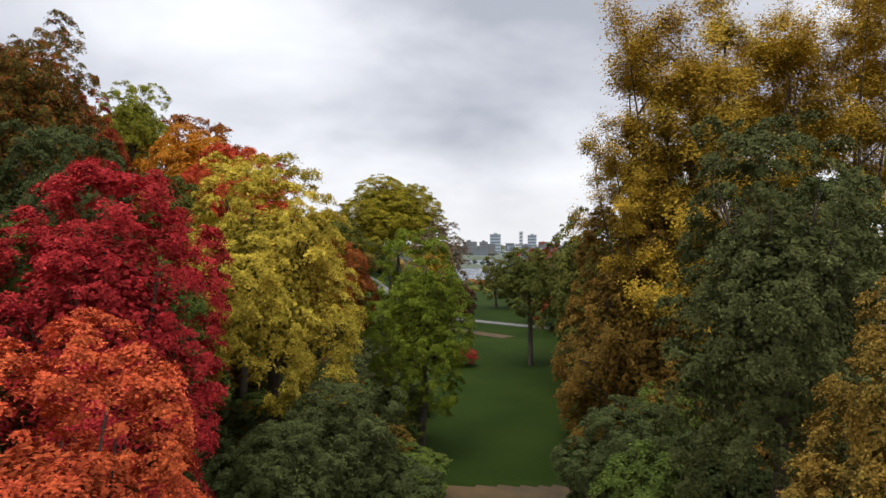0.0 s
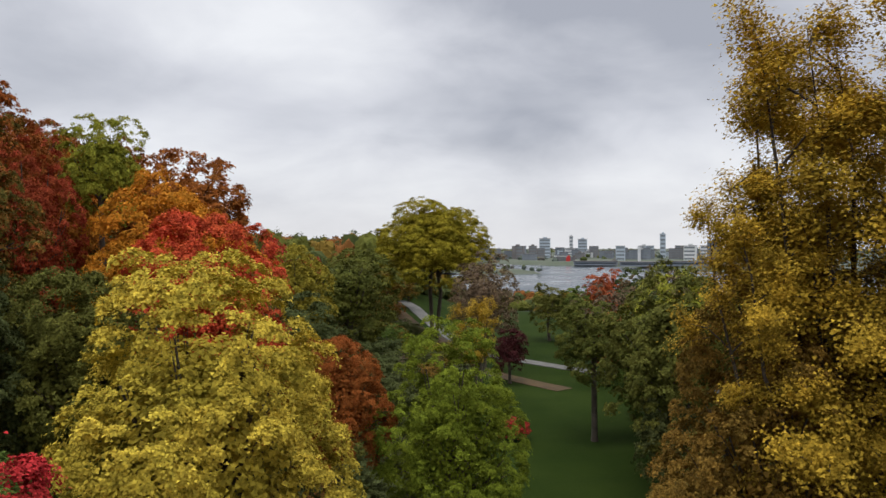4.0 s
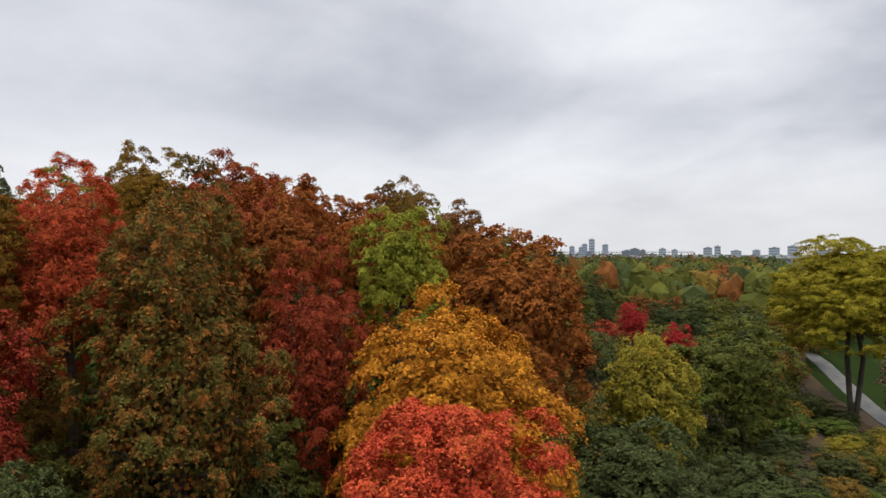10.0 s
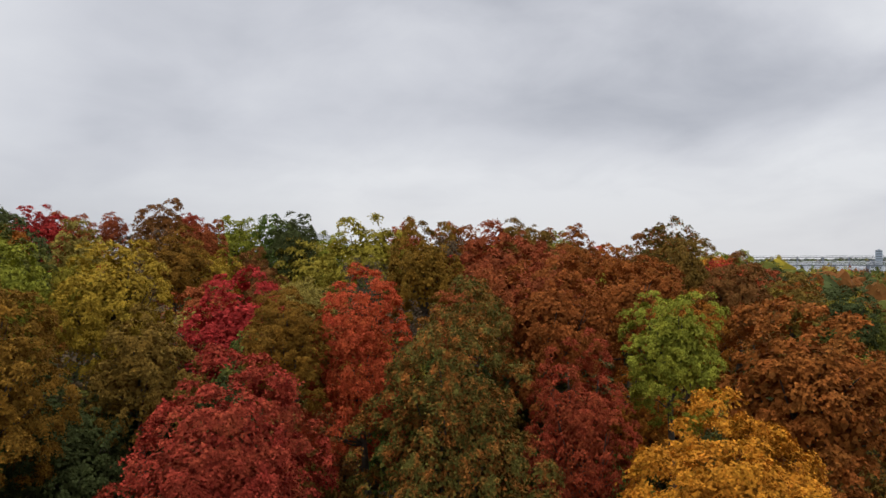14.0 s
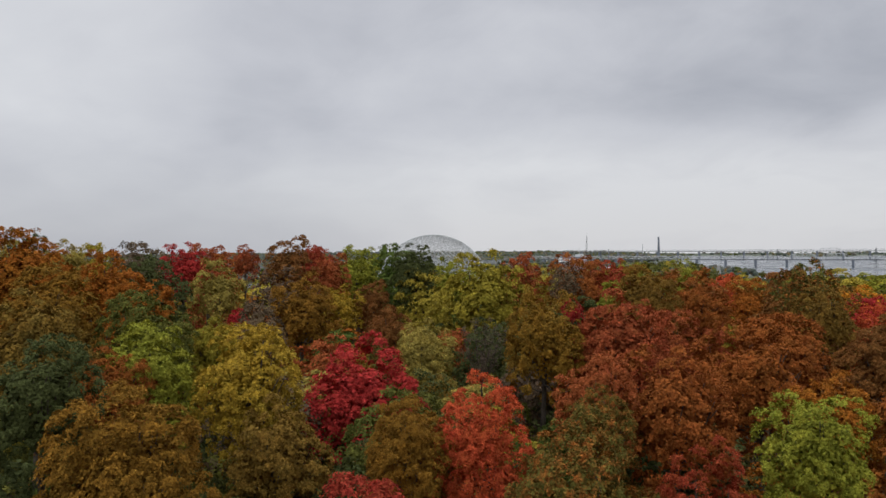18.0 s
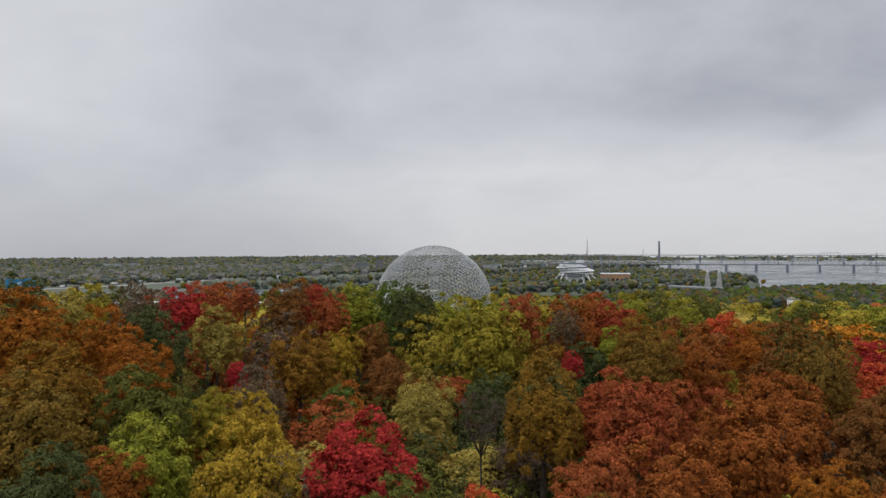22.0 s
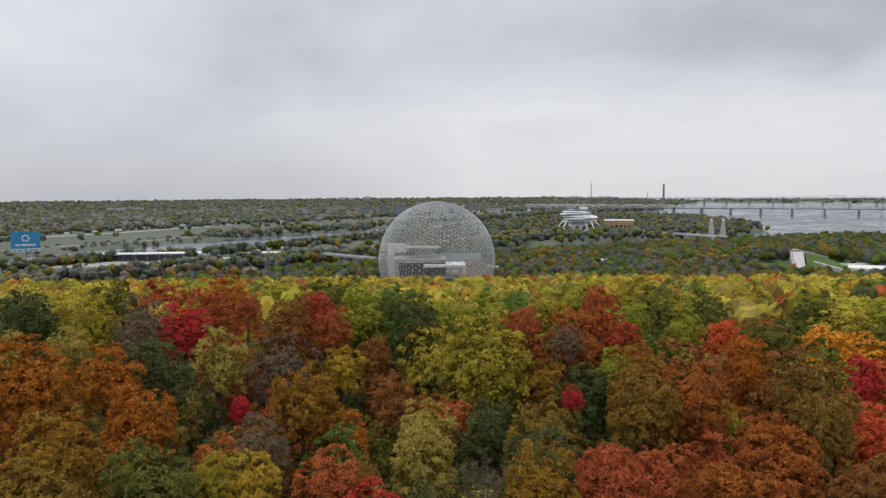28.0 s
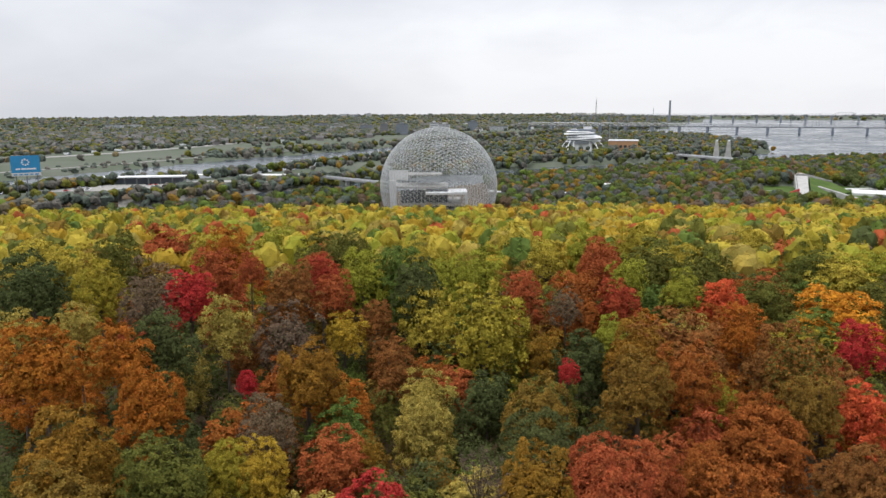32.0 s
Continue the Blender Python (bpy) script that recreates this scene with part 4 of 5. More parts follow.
def lump_shape(seed, lumps, level=1):
    """A far crown of a few uneven rounded lumps, one metre across and 1.2 high from its middle."""
    g = np.random.default_rng(seed)
    bv, bf = BALLS[level]
    out = []
    for k in range(lumps):
        c = np.array([0.0, 0.0, 0.25]) if k == 0 else np.append(g.uniform(-0.55, 0.55, 2), g.uniform(-0.5, 0.6))
        v = bv * g.uniform(0.75, 1.15, (len(bv), 1)) * (0.75 if k == 0 else g.uniform(0.38, 0.6)) * np.array([1, 1, 1.15]) + c
        out.append(v[bf].reshape(-1, 3))
    return np.concatenate(out)


def mass(name, rows, label, shapes, half_of=0.42):
    """Many far trees in one mesh, each with its clumped crown; every colour is a material of its own."""
    names = sorted({q[4] for q in rows})
    blocks, idx = [], []
    rg = np.random.default_rng(3)
    for k, (x, y, top, r, colour, foot) in enumerate(rows):
        half = max((top - foot) * half_of, r)
        v = shapes[k % len(shapes)]
        a = rg.uniform(0, 6.28)
        rot = np.array([[math.cos(a), -math.sin(a), 0], [math.sin(a), math.cos(a), 0], [0, 0, 1]])
        blocks.append(v @ rot.T * np.array([r, r, half / 1.2]) + np.array([x, y, top - half]))
        idx.append(np.full(len(v) // 3, names.index(colour)))
    ob = new(name, leaf_mesh(name, np.concatenate(blocks), [far_material(q) for q in names], np.concatenate(idx)))
    return tagged(ob, label, "woods", kind="stuff")


mass("distant_woods", wood_far, "yellow, green and russet autumn wood sloping down towards the dome",
     [np.concatenate([crown_mesh(700 + k, 1.0, 1.2, 80, 430, 0.085, lobed=0.16, inner=0.0, boughs=13)[0], lump_shape(60 + k, 6, 2)]) for k in range(9)])

mass("undergrowth", scrub, "dense green and bronze undergrowth below the tall trees",
     [crown_mesh(800 + k, 1.0, 1.2, 130, 1500, 0.055, lobed=0.13, inner=0.3, boughs=16)[0] for k in range(6)], 0.5)

# far island, shores and suburbs
rg = random.Random(8)
# mostly leaf colours that already have the air's haze painted in
HAZED_MIX = ["dull_green"] * 5 + ["dull_brown"] * 3 + ["dull_gold", "forest", "olive", "forest"]


def scatter(count, az0, az1, d0, d1, accept, colours, r0, r1, h0, h1):
    g = np.random.default_rng(count)
    az, d = np.radians(g.uniform(az0, az1, count * 12)), np.sqrt(g.uniform(d0 * d0, d1 * d1, count * 12))
    x, y = -2 - d * np.sin(az), 28 + d * np.cos(az)
    good = accept(x, y, g)
    x, y = x[good][:count], y[good][:count]
    z = ground_z(x, y)
    return [(a, b_, c + rg.uniform(h0, h1), rg.uniform(r0, r1), rg.choice(colours), c) for a, b_, c in zip(x, y, z)]


def within(ring, margin=6):
    return lambda x, y, g: inside_by(x, y, ring) > margin


def far_island(x, y, g):
    s = inside_by(x, y, ISLAND_FAR)
    bare = (y < 330) & (s > 28) & (x < -650) & (g.random(x.size) < 0.93)
    return (s > 5) & ~bare & (np.hypot(x + 993, y - 717) > 48) & (np.hypot(x + 983, y - 790) > 40)


def shore_belt(x, y, g):
    s = inside_by(x, y, ISLAND_FAR)
    return (s > 4) & (s < 26) & (y < 460)


mass("far_island_trees", scatter(2300, 30, 106, 500, 2000, far_island, HAZED_MIX + HAZED_MIX + ["olive", "olive", "bronze"], 4, 7, 8, 14)
     + scatter(700, 55, 106, 500, 1100, shore_belt, HAZED_MIX + ["green", "olive", "bronze"], 4, 6.5, 7, 13), "green and brown trees on the far island", [lump_shape(k, 5) for k in range(9)])
def suburb(x, y, g):
    s = inside_by(x, y, MAINLAND)
    clear = (s > 75) & (s < 330) & (g.random(x.size) < 0.95)
    return (s > 8) & ~clear


def brush(x, y, g):
    s = inside_by(x, y, MAINLAND)
    return (s > 4) & (s < 95)


rows = scatter(7600, 46, 106, 1150, 2700, suburb, HAZED_MIX, 6, 10, 8, 13) + scatter(480, 46, 106, 880, 2400, brush, ["dull_brown", "dull_green"], 3.5, 6, 2.5, 5)
rows += scatter(5200, 44, 106, 2500, 4750, within(MAINLAND, 60), HAZED_MIX, 9, 17, 8, 15)
mass("suburb_trees", rows, "haze-toned green and brown trees of the far suburb", [lump_shape(20 + k, 2) for k in range(7)])
rows = scatter(400, 18, 48, 3900, 4800, within(FAR_SHORE, 20), HAZED_MIX, 10, 18, 8, 14)
rows += scatter(1500, -40, 32, 1350, 4700, within(CITY, 30), HAZED_MIX, 8, 15, 7, 12) + scatter(60, -10, 20, 900, 1300, within(QUAY, 4), HAZED_MIX, 4, 6, 6, 10)
mass("city_trees", rows, "haze-toned green trees along the far city shore", [lump_shape(30 + k, 2) for k in range(7)])

# ---------------------------------------------------------------- the geodesic dome
DOME = (-423.0, 210.5, 26.5)
DOME_R = 38.0


def geodesic(freq, radius, low):
    """Corners and edges of a geodesic sphere cut off at the height low."""
    g = (1 + 5 ** 0.5) / 2
    ico = np.array([(-1, g, 0), (1, g, 0), (-1, -g, 0), (1, -g, 0), (0, -1, g), (0, 1, g), (0, -1, -g), (0, 1, -g), (g, 0, -1), (g, 0, 1), (-g, 0, -1), (-g, 0, 1)])
    near = [(i, j, k) for i in range(12) for j in range(i + 1, 12) for k in range(j + 1, 12)
            if all(abs(np.linalg.norm(ico[a] - ico[b]) - 2) < 0.01 for a, b in ((i, j), (j, k), (i, k)))]
    index, pts, edges, faces = {}, [], set(), []
    for i, j, k in near:
        at = {}
        for a in range(freq + 1):
            for b in range(freq + 1 - a):
                q = (ico[i] * a + ico[j] * b + ico[k] * (freq - a - b))
                q = q / np.linalg.norm(q) * radius
                key = tuple(np.round(q, 2) + 0.0)
                if key not in index:
                    index[key] = len(pts)
                    pts.append(q)
                at[a, b] = index[key]
        for a in range(freq):
            for b in range(freq - a):
                t = (at[a, b], at[a + 1, b], at[a, b + 1])
                faces.append(t)
                for m, n in ((0, 1), (1, 2), (0, 2)):
                    edges.add(tuple(sorted((t[m], t[n]))))
                if a + b < freq - 1:
                    faces.append((at[a + 1, b], at[a + 1, b + 1], at[a, b + 1]))
    pts = np.array(pts)
    edges = np.array([q for q in edges if pts[q[0]][2] > low and pts[q[1]][2] > low])
    faces = [q for q in faces if min(pts[i][2] for i in q) > low]
    return pts, edges, faces


def struts_mesh(name, a, b, r, mat):
    """Three-sided bars along all rows of a and b."""
    way = b - a
    way /= np.linalg.norm(way, axis=1)[:, None]
    side = np.cross(way, np.array([0.31, 0.22, 0.92]))
    side /= np.linalg.norm(side, axis=1)[:, None]
    other = np.cross(way, side)
    ring = [side * math.cos(t) * r + other * math.sin(t) * r for t in (0, 2.094, 4.189)]
    v = np.stack([a + ring[0], a + ring[1], a + ring[2], b + ring[0], b + ring[1], b + ring[2]], 1).reshape(-1, 3)
    base = np.arange(len(a))[:, None] * 6
    f = np.concatenate([base + np.array([[0, 1, 4, 3]]), base + np.array([[1, 2, 5, 4]]), base + np.array([[2, 0, 3, 5]])], 1)
    return mesh_from(name, v, f.ravel(), [4] * (3 * len(a)), (mat,))


dome = tagged(thing("geodesic_dome", *DOME), "great open geodesic dome of grey steel tubes", "dome")
pts, edges, faces = geodesic(16, DOME_R, -23.0)
lat = new("outer_lattice", struts_mesh("outer_lattice", pts[edges[:, 0]], pts[edges[:, 1]], 0.125, DOME_STEEL))
lat.parent = dome
cen = np.array([pts[list(q)].mean(0) for q in faces])
cen = cen / np.linalg.norm(cen, axis=1)[:, None] * (DOME_R - 1.3)
owner = {}
inner = []
for n_, q in enumerate(faces):
    for m_ in ((q[0], q[1]), (q[1], q[2]), (q[0], q[2])):
        key = tuple(sorted(m_))
        if key in owner:
            inner.append((owner[key], n_))
        else:
            owner[key] = n_
inner = np.array(inner)
lat = new("inner_lattice", struts_mesh("inner_lattice", cen[inner[:, 0]], cen[inner[:, 1]], 0.045, DOME_STEEL))
lat.parent = dome
bm = bmesh.new()
for k in range(48):
    a0, a1 = 2 * math.pi * k / 48, 2 * math.pi * (k + 1) / 48
    bar(bm, (31.2 * math.cos(a0), 31.2 * math.sin(a0), -22.6), (31.2 * math.cos(a1), 31.2 * math.sin(a1), -22.6), 0.5)
part("base_ring", bm, CONCRETE, dome, "grey concrete footing ring")

# the pavilion inside the dome; its x axis faces across the view
hall = tagged(thing("exhibition_hall", DOME[0], DOME[1], gz(DOME[0], DOME[1]), 66.3), "grey stepped exhibition platforms with white walls inside the dome", "building")
part("lower_floor", cubes([(-26, -16, 0, 22, 16, 4.5)]), BLOCK_GREY, hall)
part("middle_floor", cubes([(-24, -16, 12.5, 14, 14, 13.8)]), CONCRETE, hall)
part("upper_floor", cubes([(-30, -14, 22.6, 6, 10, 24.0)]), CONCRETE, hall)
part("top_floor", cubes([(-22, -8, 30.0, 2, 8, 31.0)]), CONCRETE, hall)
part("side_platform", cubes([(-8, -22, 19.6, 18, 0, 21.0)]), WHITE, hall, "pale projecting platform")
part("stair_tower", cubes([(-31, -15, 0, -27, -9, 28)]), WHITE, hall, "white stair tower")
part("white_wall", cubes([(-31, -17.0, 28.6, -19, -16.2, 34.6)]), WHITE, hall, "large white wall panel")
part("glass_front", cubes([(-24, -16.6, 14, 6, -16.2, 22)]), WINDOW, hall, "dark glass front")
part("lower_glass", cubes([(-22, -16.9, 5, 16, -16.4, 12)]), WINDOW, hall, "dark glass front")
for x in (-18, -9, 0, 9, 18):
    for y in (-15, 11):
        part("column", bar(bmesh.new(), (x, y, 4.5), (x, y, 22.6 if x < 6 else 19.6), 0.6), WHITE, hall)
for k in range(5):
    part("roof_truss", cubes([(-18 + k * 5, -5, 33.2, -17.6 + k * 5, 7, 33.7)]), STEEL, hall)


# ---------------------------------------------------------------- paths and roads
def ribbon(name, centre, width, mat, lift, label, category, kind="structure"):
    """A strip laid on the ground along a line of points."""
    pts_ = []
    for (ax, ay), (bx, by) in zip(centre, centre[1:]):
        n = max(2, int(math.hypot(bx - ax, by - ay) / 5))
        pts_ += [(ax + (bx - ax) * k / n, ay + (by - ay) * k / n) for k in range(n)]
    pts_.append(centre[-1])
    for _ in range(3):
        pts_ = [pts_[0]] + [((p[0] + q[0] + r_[0]) / 3, (p[1] + q[1] + r_[1]) / 3) for p, q, r_ in zip(pts_, pts_[1:], pts_[2:])] + [pts_[-1]]
    bm = bmesh.new()
    rows_ = []
    for k, (x, y) in enumerate(pts_):
        bx, by = pts_[min(k + 1, len(pts_) - 1)]
        ax, ay = pts_[max(k - 1, 0)]
        l = math.hypot(bx - ax, by - ay) or 1
        nx, ny = -(by - ay) / l * width / 2, (bx - ax) / l * width / 2
        z = max(gz(x, y), gz(x + nx, y + ny), gz(x - nx, y - ny)) + lift
        rows_.append([bm.verts.new((x + nx, y + ny, z)), bm.verts.new((x - nx, y - ny, z)), bm.verts.new((x - nx, y - ny, z - 1.2)), bm.verts.new((x + nx, y + ny, z - 1.2))])
    for p, q in zip(rows_, rows_[1:]):
        for i in range(4):
            bm.faces.new((p[i], p[(i + 1) % 4], q[(i + 1) % 4], q[i]))
    bmesh.ops.recalc_face_normals(bm, faces=bm.faces)
    return tagged(part(name, bm, mat), label, category, kind=kind)


ribbon("path", [(-70, 262), (-45, 215), (-22, 176), (-9, 152), (-4, 141), (4, 132), (14, 123), (30, 108), (60, 88)], 2.8, WALKWAY, 0.10, "pale gravel walk across the lawn", "path")
ribbon("footpath", [(-40, 178), (-18, 150), (-8, 134), (0, 118), (10, 108)], 3.0, LITTER, 0.06, "brown earth track below the old poplar", "path")
ribbon("shore_road", [(-150, 420), (-60, 350), (10, 330), (80, 320), (160, 290)], 7, ASPHALT, 0.12, "grey road along the river shore", "road", "structure")

# wire fence by the path
fence = tagged(thing("park_fence", 0, 0, 0), "low dark wire fence of posts and rails", "fence")
prev = None
for k in range(16):
    x, y = -24 + k * 1.7, 152 - k * 2.6
    z = gz(x, y)
    part("post", bar(bmesh.new(), (x, y, z - 0.2), (x, y, z + 1.25), 0.06), DARKSTEEL, fence)
    if prev:
        for h in (0.5, 1.1):
            part("rail", bar(bmesh.new(), (prev[0], prev[1], prev[2] + h), (x, y, z + h), 0.035, sides=4), DARKSTEEL, fence)
    prev = (x, y, z)


# ---------------------------------------------------------------- far island: sign, car parks, pavilion, bridges
def billboard(x, y, turn):
    b = tagged(thing("billboard", x, y, gz(x, y), turn), "large blue billboard with a white ring and lettering bars", "sign")
    part("panel", cubes([(-11, -0.4, 20.5, 11, 0.4, 35)]), BLUE, b)
    part("lower_board", cubes([(-11, -0.5, 17.6, 11, 0.3, 20.4)]), PALE, b, "pale lower board")
    for x_ in (-8, 0, 8):
        part("post", bar(bmesh.new(), (x_, 1.0, -0.5), (x_, 1.0, 34), 0.45), DARKSTEEL, b)
    for k in range(8):
        a = 2 * math.pi * k / 8
        bm = bmesh.new()
        bmesh.ops.create_icosphere(bm, subdivisions=1, radius=0.8, matrix=Matrix.Translation((2.5 * math.cos(a), -0.5, 29.4 + 2.5 * math.sin(a))) @ Matrix.Diagonal((1, 0.15, 1, 1)))
        part("ring_dot", bm, WHITE, b)
    for x0, x1 in ((-7.6, -4.2), (-3.4, 0.2), (0.5, 7.6)):
        part("lettering_bar", cubes([(x0, -0.6, 23.0, x1, -0.4, 24.3)]), WHITE, b)
    for k in range(5):
        part("small_bar", cubes([(-9.6 + k * 4, -0.7, 18.4, -6.8 + k * 4, -0.5, 19.5)]), BLUE, b)
    return b


billboard(-702, -56, 96)


def lay(name, x, y, turn, sx, sy, z0, z1, mat, label, category):
    ob = tagged(part(name, cubes([(-sx / 2, -sy / 2, z0, sx / 2, sy / 2, z1)]), mat), label, category, kind="structure")
    ob.matrix_world = pose(x, y, 0, 0, 0, turn)
    return ob


lay("car_park", -735, 20, 72, 150, 52, 3.2, 4.4, GRAVEL, "pale paved car park on the far island", "pavement")
lay("race_track", -800, 175, 62, 250, 16, 3.2, 4.5, PALE, "pale paved track strip beside the basin", "pavement")
lay("grandstand_terrace", -742, 118, 66, 110, 14, 3.2, 5.2, CONCRETE, "long low concrete terrace", "pavement")
stand = tagged(thing("long_roof", -765, 30, gz(-765, 30), 72), "long white flat-roofed shelter on posts", "building")
part("roof", cubes([(-48, -6, 7.0, 48, 6, 8.2)]), WHITE, stand)
for k in range(9):
    part("post", cubes([(-46 + k * 11.5, -0.5, -0.5, -45 + k * 11.5, 0.5, 7.0)]), CONCRETE, stand)
part("back_wall", cubes([(-47, 4.6, 0, 47, 5.2, 7.0)]), BLOCK_GREY, stand)
rg2 = random.Random(21)
for k in range(14):
    x, y = -735 + rg2.uniform(-18, 18) , 20 + rg2.uniform(-60, 60)
    car = tagged(thing("parked_car", x, y, 4.4, 72 + rg2.choice((0, 90))), "small parked car on the pale car park", "car", "cars on the far car park")
    paint = rg2.choice((WHITE, BLOCK_GREY, DARKSTEEL, RED))
    part("body", cubes([(-2.2, -0.9, 0.3, 2.2, 0.9, 0.95)]), paint, car)
    part("cabin", cubes([(-1.2, -0.8, 0.95, 1.3, 0.8, 1.5)]), WINDOW, car)
    for x_ in (-1.4, 1.4):
        for y_ in (-0.85, 0.85):
            part("wheel", bar(bmesh.new(), (x_, y_ - 0.1, 0.32), (x_, y_ + 0.1, 0.32), 0.32, sides=10), DARKSTEEL, car)


def deck_bridge(name, a, b, z, width, label, piers, rail=True):
    (ax, ay), (bx, by) = a, b
    length = math.hypot(bx - ax, by - ay)
    ob = tagged(thing(name, ax, ay, 0, math.degrees(math.atan2(by - ay, bx - ax))), label, "bridge")
    part("deck", cubes([(0, -width / 2, z - 1.2, length, width / 2, z)]), CONCRETE, ob)
    for s in (-1, 1):
        part("parapet", cubes([(0, s * width / 2 - 0.2, z, length, s * width / 2 + 0.2, z + 1.1)]), STEEL, ob)
    for k in range(piers):
        x_ = length * (k + 0.5) / piers
        part("pier", cubes([(x_ - 1, -width / 3, -4, x_ + 1, width / 3, z - 1.2)]), CONCRETE, ob)
    return ob


deck_bridge("footbridge", (-715, 199), (-560, 266), 9, 6, "grey concrete footbridge over the channel", 5)
deck_bridge("island_bridge", (-880, 735), (-640, 741), 9, 14, "grey road bridge between the islands", 6)
for x, y in ((-739, 761), (-731.5, 775)):
    p = tagged(thing("bridge_pylon", x, y, gz(x, y), 45), "tall tapered concrete pylon beside the island bridge", "pylon", "pair of pylons")
    bm = bmesh.new()
    bmesh.ops.create_cone(bm, cap_ends=True, segments=4, radius1=8.2, radius2=2.6, depth=34, matrix=Matrix.Translation((0, 0, 17)) @ Matrix.Rotation(radians(45), 4, "Z"))
    part("shaft", bm, CONCRETE, p)
    part("cap", cubes([(-1.5, -1.5, 34, 1.5, 1.5, 36)]), WHITE, p, "white cap")

pav = tagged(thing("fin_pavilion", -993, 717, gz(-993, 717), 55), "white pavilion wrapped in curved fins on slanting legs", "building")
for k in range(8):
    z = 16 + k * 2.7
    w = 29 - 0.5 * (k - 2.5) ** 2
    bm = bmesh.new()
    bmesh.ops.create_cone(bm, cap_ends=True, segments=28, radius1=w, radius2=w - 1.2, depth=1.5, matrix=Matrix.Translation((4.5 * math.sin(k * 0.9), 1.5 * math.cos(k * 1.7), z)) @ Matrix.Rotation(0.05 * math.sin(k * 2.1), 4, "Y") @ Matrix.Diagonal((1, 0.62, 1, 1)))
    part("fin", bm, WHITE, pav)
bm = bmesh.new()
bmesh.ops.create_cone(bm, cap_ends=True, segments=28, radius1=24, radius2=21, depth=23, matrix=Matrix.Translation((0, 0, 24.5)) @ Matrix.Diagonal((1, 0.6, 1, 1)))
part("core", bm, BLOCK_GREY, pav)
part("roof_house", cubes([(2, -7, 36, 16, 7, 40)], ), WHITE, pav)
part("lower_hall", cubes([(-17, -10, 0, 17, 12, 14)]), BLOCK_PALE, pav)
for k in range(8):
    x_ = (-36, -30, -26, -20, 18, 24, 31, 38)[k]
    part("leg", bar(bmesh.new(), (x_ + (7 if k % 2 else -3), -25, -0.5), (x_ * 0.66, -12, 19), 0.55), WHITE, pav)
part("mast", bar(bmesh.new(), (9, 0, 40), (9, 0, 52), 0.5, 0.2), STEEL, pav)
annex = tagged(thing("ochre_hall", -975, 788, gz(-975, 788), 52), "low ochre-clad hall with a white roof edge", "building")
part("wall", cubes([(-24, -16, 0, 24, 16, 16)]), OCHRE, annex)
part("roof", cubes([(-24.6, -16.6, 16, 24.6, 16.6, 17.2)]), BLOCK_PALE, annex)
for k in range(6):
    part("window", cubes([(-21 + k * 7.4, -16.3, 5, -16.5 + k * 7.4, -15.9, 9)]), WINDOW, annex)


def ray_place(px_az, d):
    """A place by its bearing in degrees to the left of the first heading, and distance."""
    return -2.4 - d * math.sin(radians(px_az)), 29 - 0 + d * math.cos(radians(px_az))


# ---------------------------------------------------------------- long bridges over the river
def truss_bridge(name, start, heading, spans, span, deck, high, label, big=()):
    br = tagged(thing(name, start[0], start[1], 0, heading), label, "bridge")
    for k in range(spans + 1):
        bm = cubes([(k * span - 3, -7, -5, k * span + 3, 7, deck - 2.2)])
        part("pier", bm, BLOCK_GREY, br)
    for k in range(spans):
        x0 = k * span
        h = high * (1.7 if k in big else 1.0)
        part("deck", cubes([(x0, -6, deck - 2.2, x0 + span, 6, deck)]), DARKSTEEL, br)
        bm = bmesh.new()
        n = 8
        for s in (-5, 5):
            for i in range(n):
                a, b = x0 + span * i / n, x0 + span * (i + 1) / n
                ha, hb = (h * min(1, 4 * (j / n) * (1 - j / n) * 1.6) if k in big else (h * 0.6 if j in (0, n) else h) for j in (i, i + 1))
                bar(bm, (a, s, deck + ha), (b, s, deck + hb), 0.55, sides=4)
                bar(bm, (b, s, deck), (b, s, deck + hb), 0.4, sides=4)
                bar(bm, (a, s, deck if i % 2 else deck + ha), (b, s, deck + hb if i % 2 else deck), 0.35, sides=4)
        tagged(part("truss", bm, STEEL, br), kind="stuff")
    return br


head = math.degrees(math.atan2(0.595, 0.804))
truss_bridge("railway_bridge", (-1426 - 0.804 * 700, 1620 - 0.595 * 700), head, 29, 78, 19, 9, "long grey steel truss bridge on stone piers", (10, 11))
truss_bridge("far_bridge", (-3000, 2050), 32, 26, 95, 34, 7, "far long grey road bridge on tall piers", (12,))


# ---------------------------------------------------------------- towers, masts and buildings
# far windows lightened towards the walls: haze painted into the glass colour
FAR_WINDOW = plain("hazed_window_glass", (0.15, 0.17, 0.19), (0.19, 0.21, 0.23), 0.1, 0.3)


def block(x, y, turn, w, d, h, wall, floors, label, group, roof_house=True, name="apartment_building"):
    b = tagged(thing(name, x, y, gz(x, y) - 1, turn), label, "building", group)
    part("wall", cubes([(-w / 2, -d / 2, 0, w / 2, d / 2, h)]), wall, b)
    part("roof", cubes([(-w / 2 - 0.4, -d / 2 - 0.4, h, w / 2 + 0.4, d / 2 + 0.4, h + 1)]), ROOF, b)
    if roof_house:
        part("roof_house", cubes([(-w / 6, -d / 6, h + 1, w / 5, d / 5, h + 5)]), wall, b)
    for k in range(floors):
        z = h * (k + 0.35) / floors
        part("window_band", cubes([(-w / 2 + 1.5, -d / 2 - 0.3, z, w / 2 - 1.5, -d / 2 + 0.2, z + h / floors * 0.45)]), FAR_WINDOW, b)
    return b


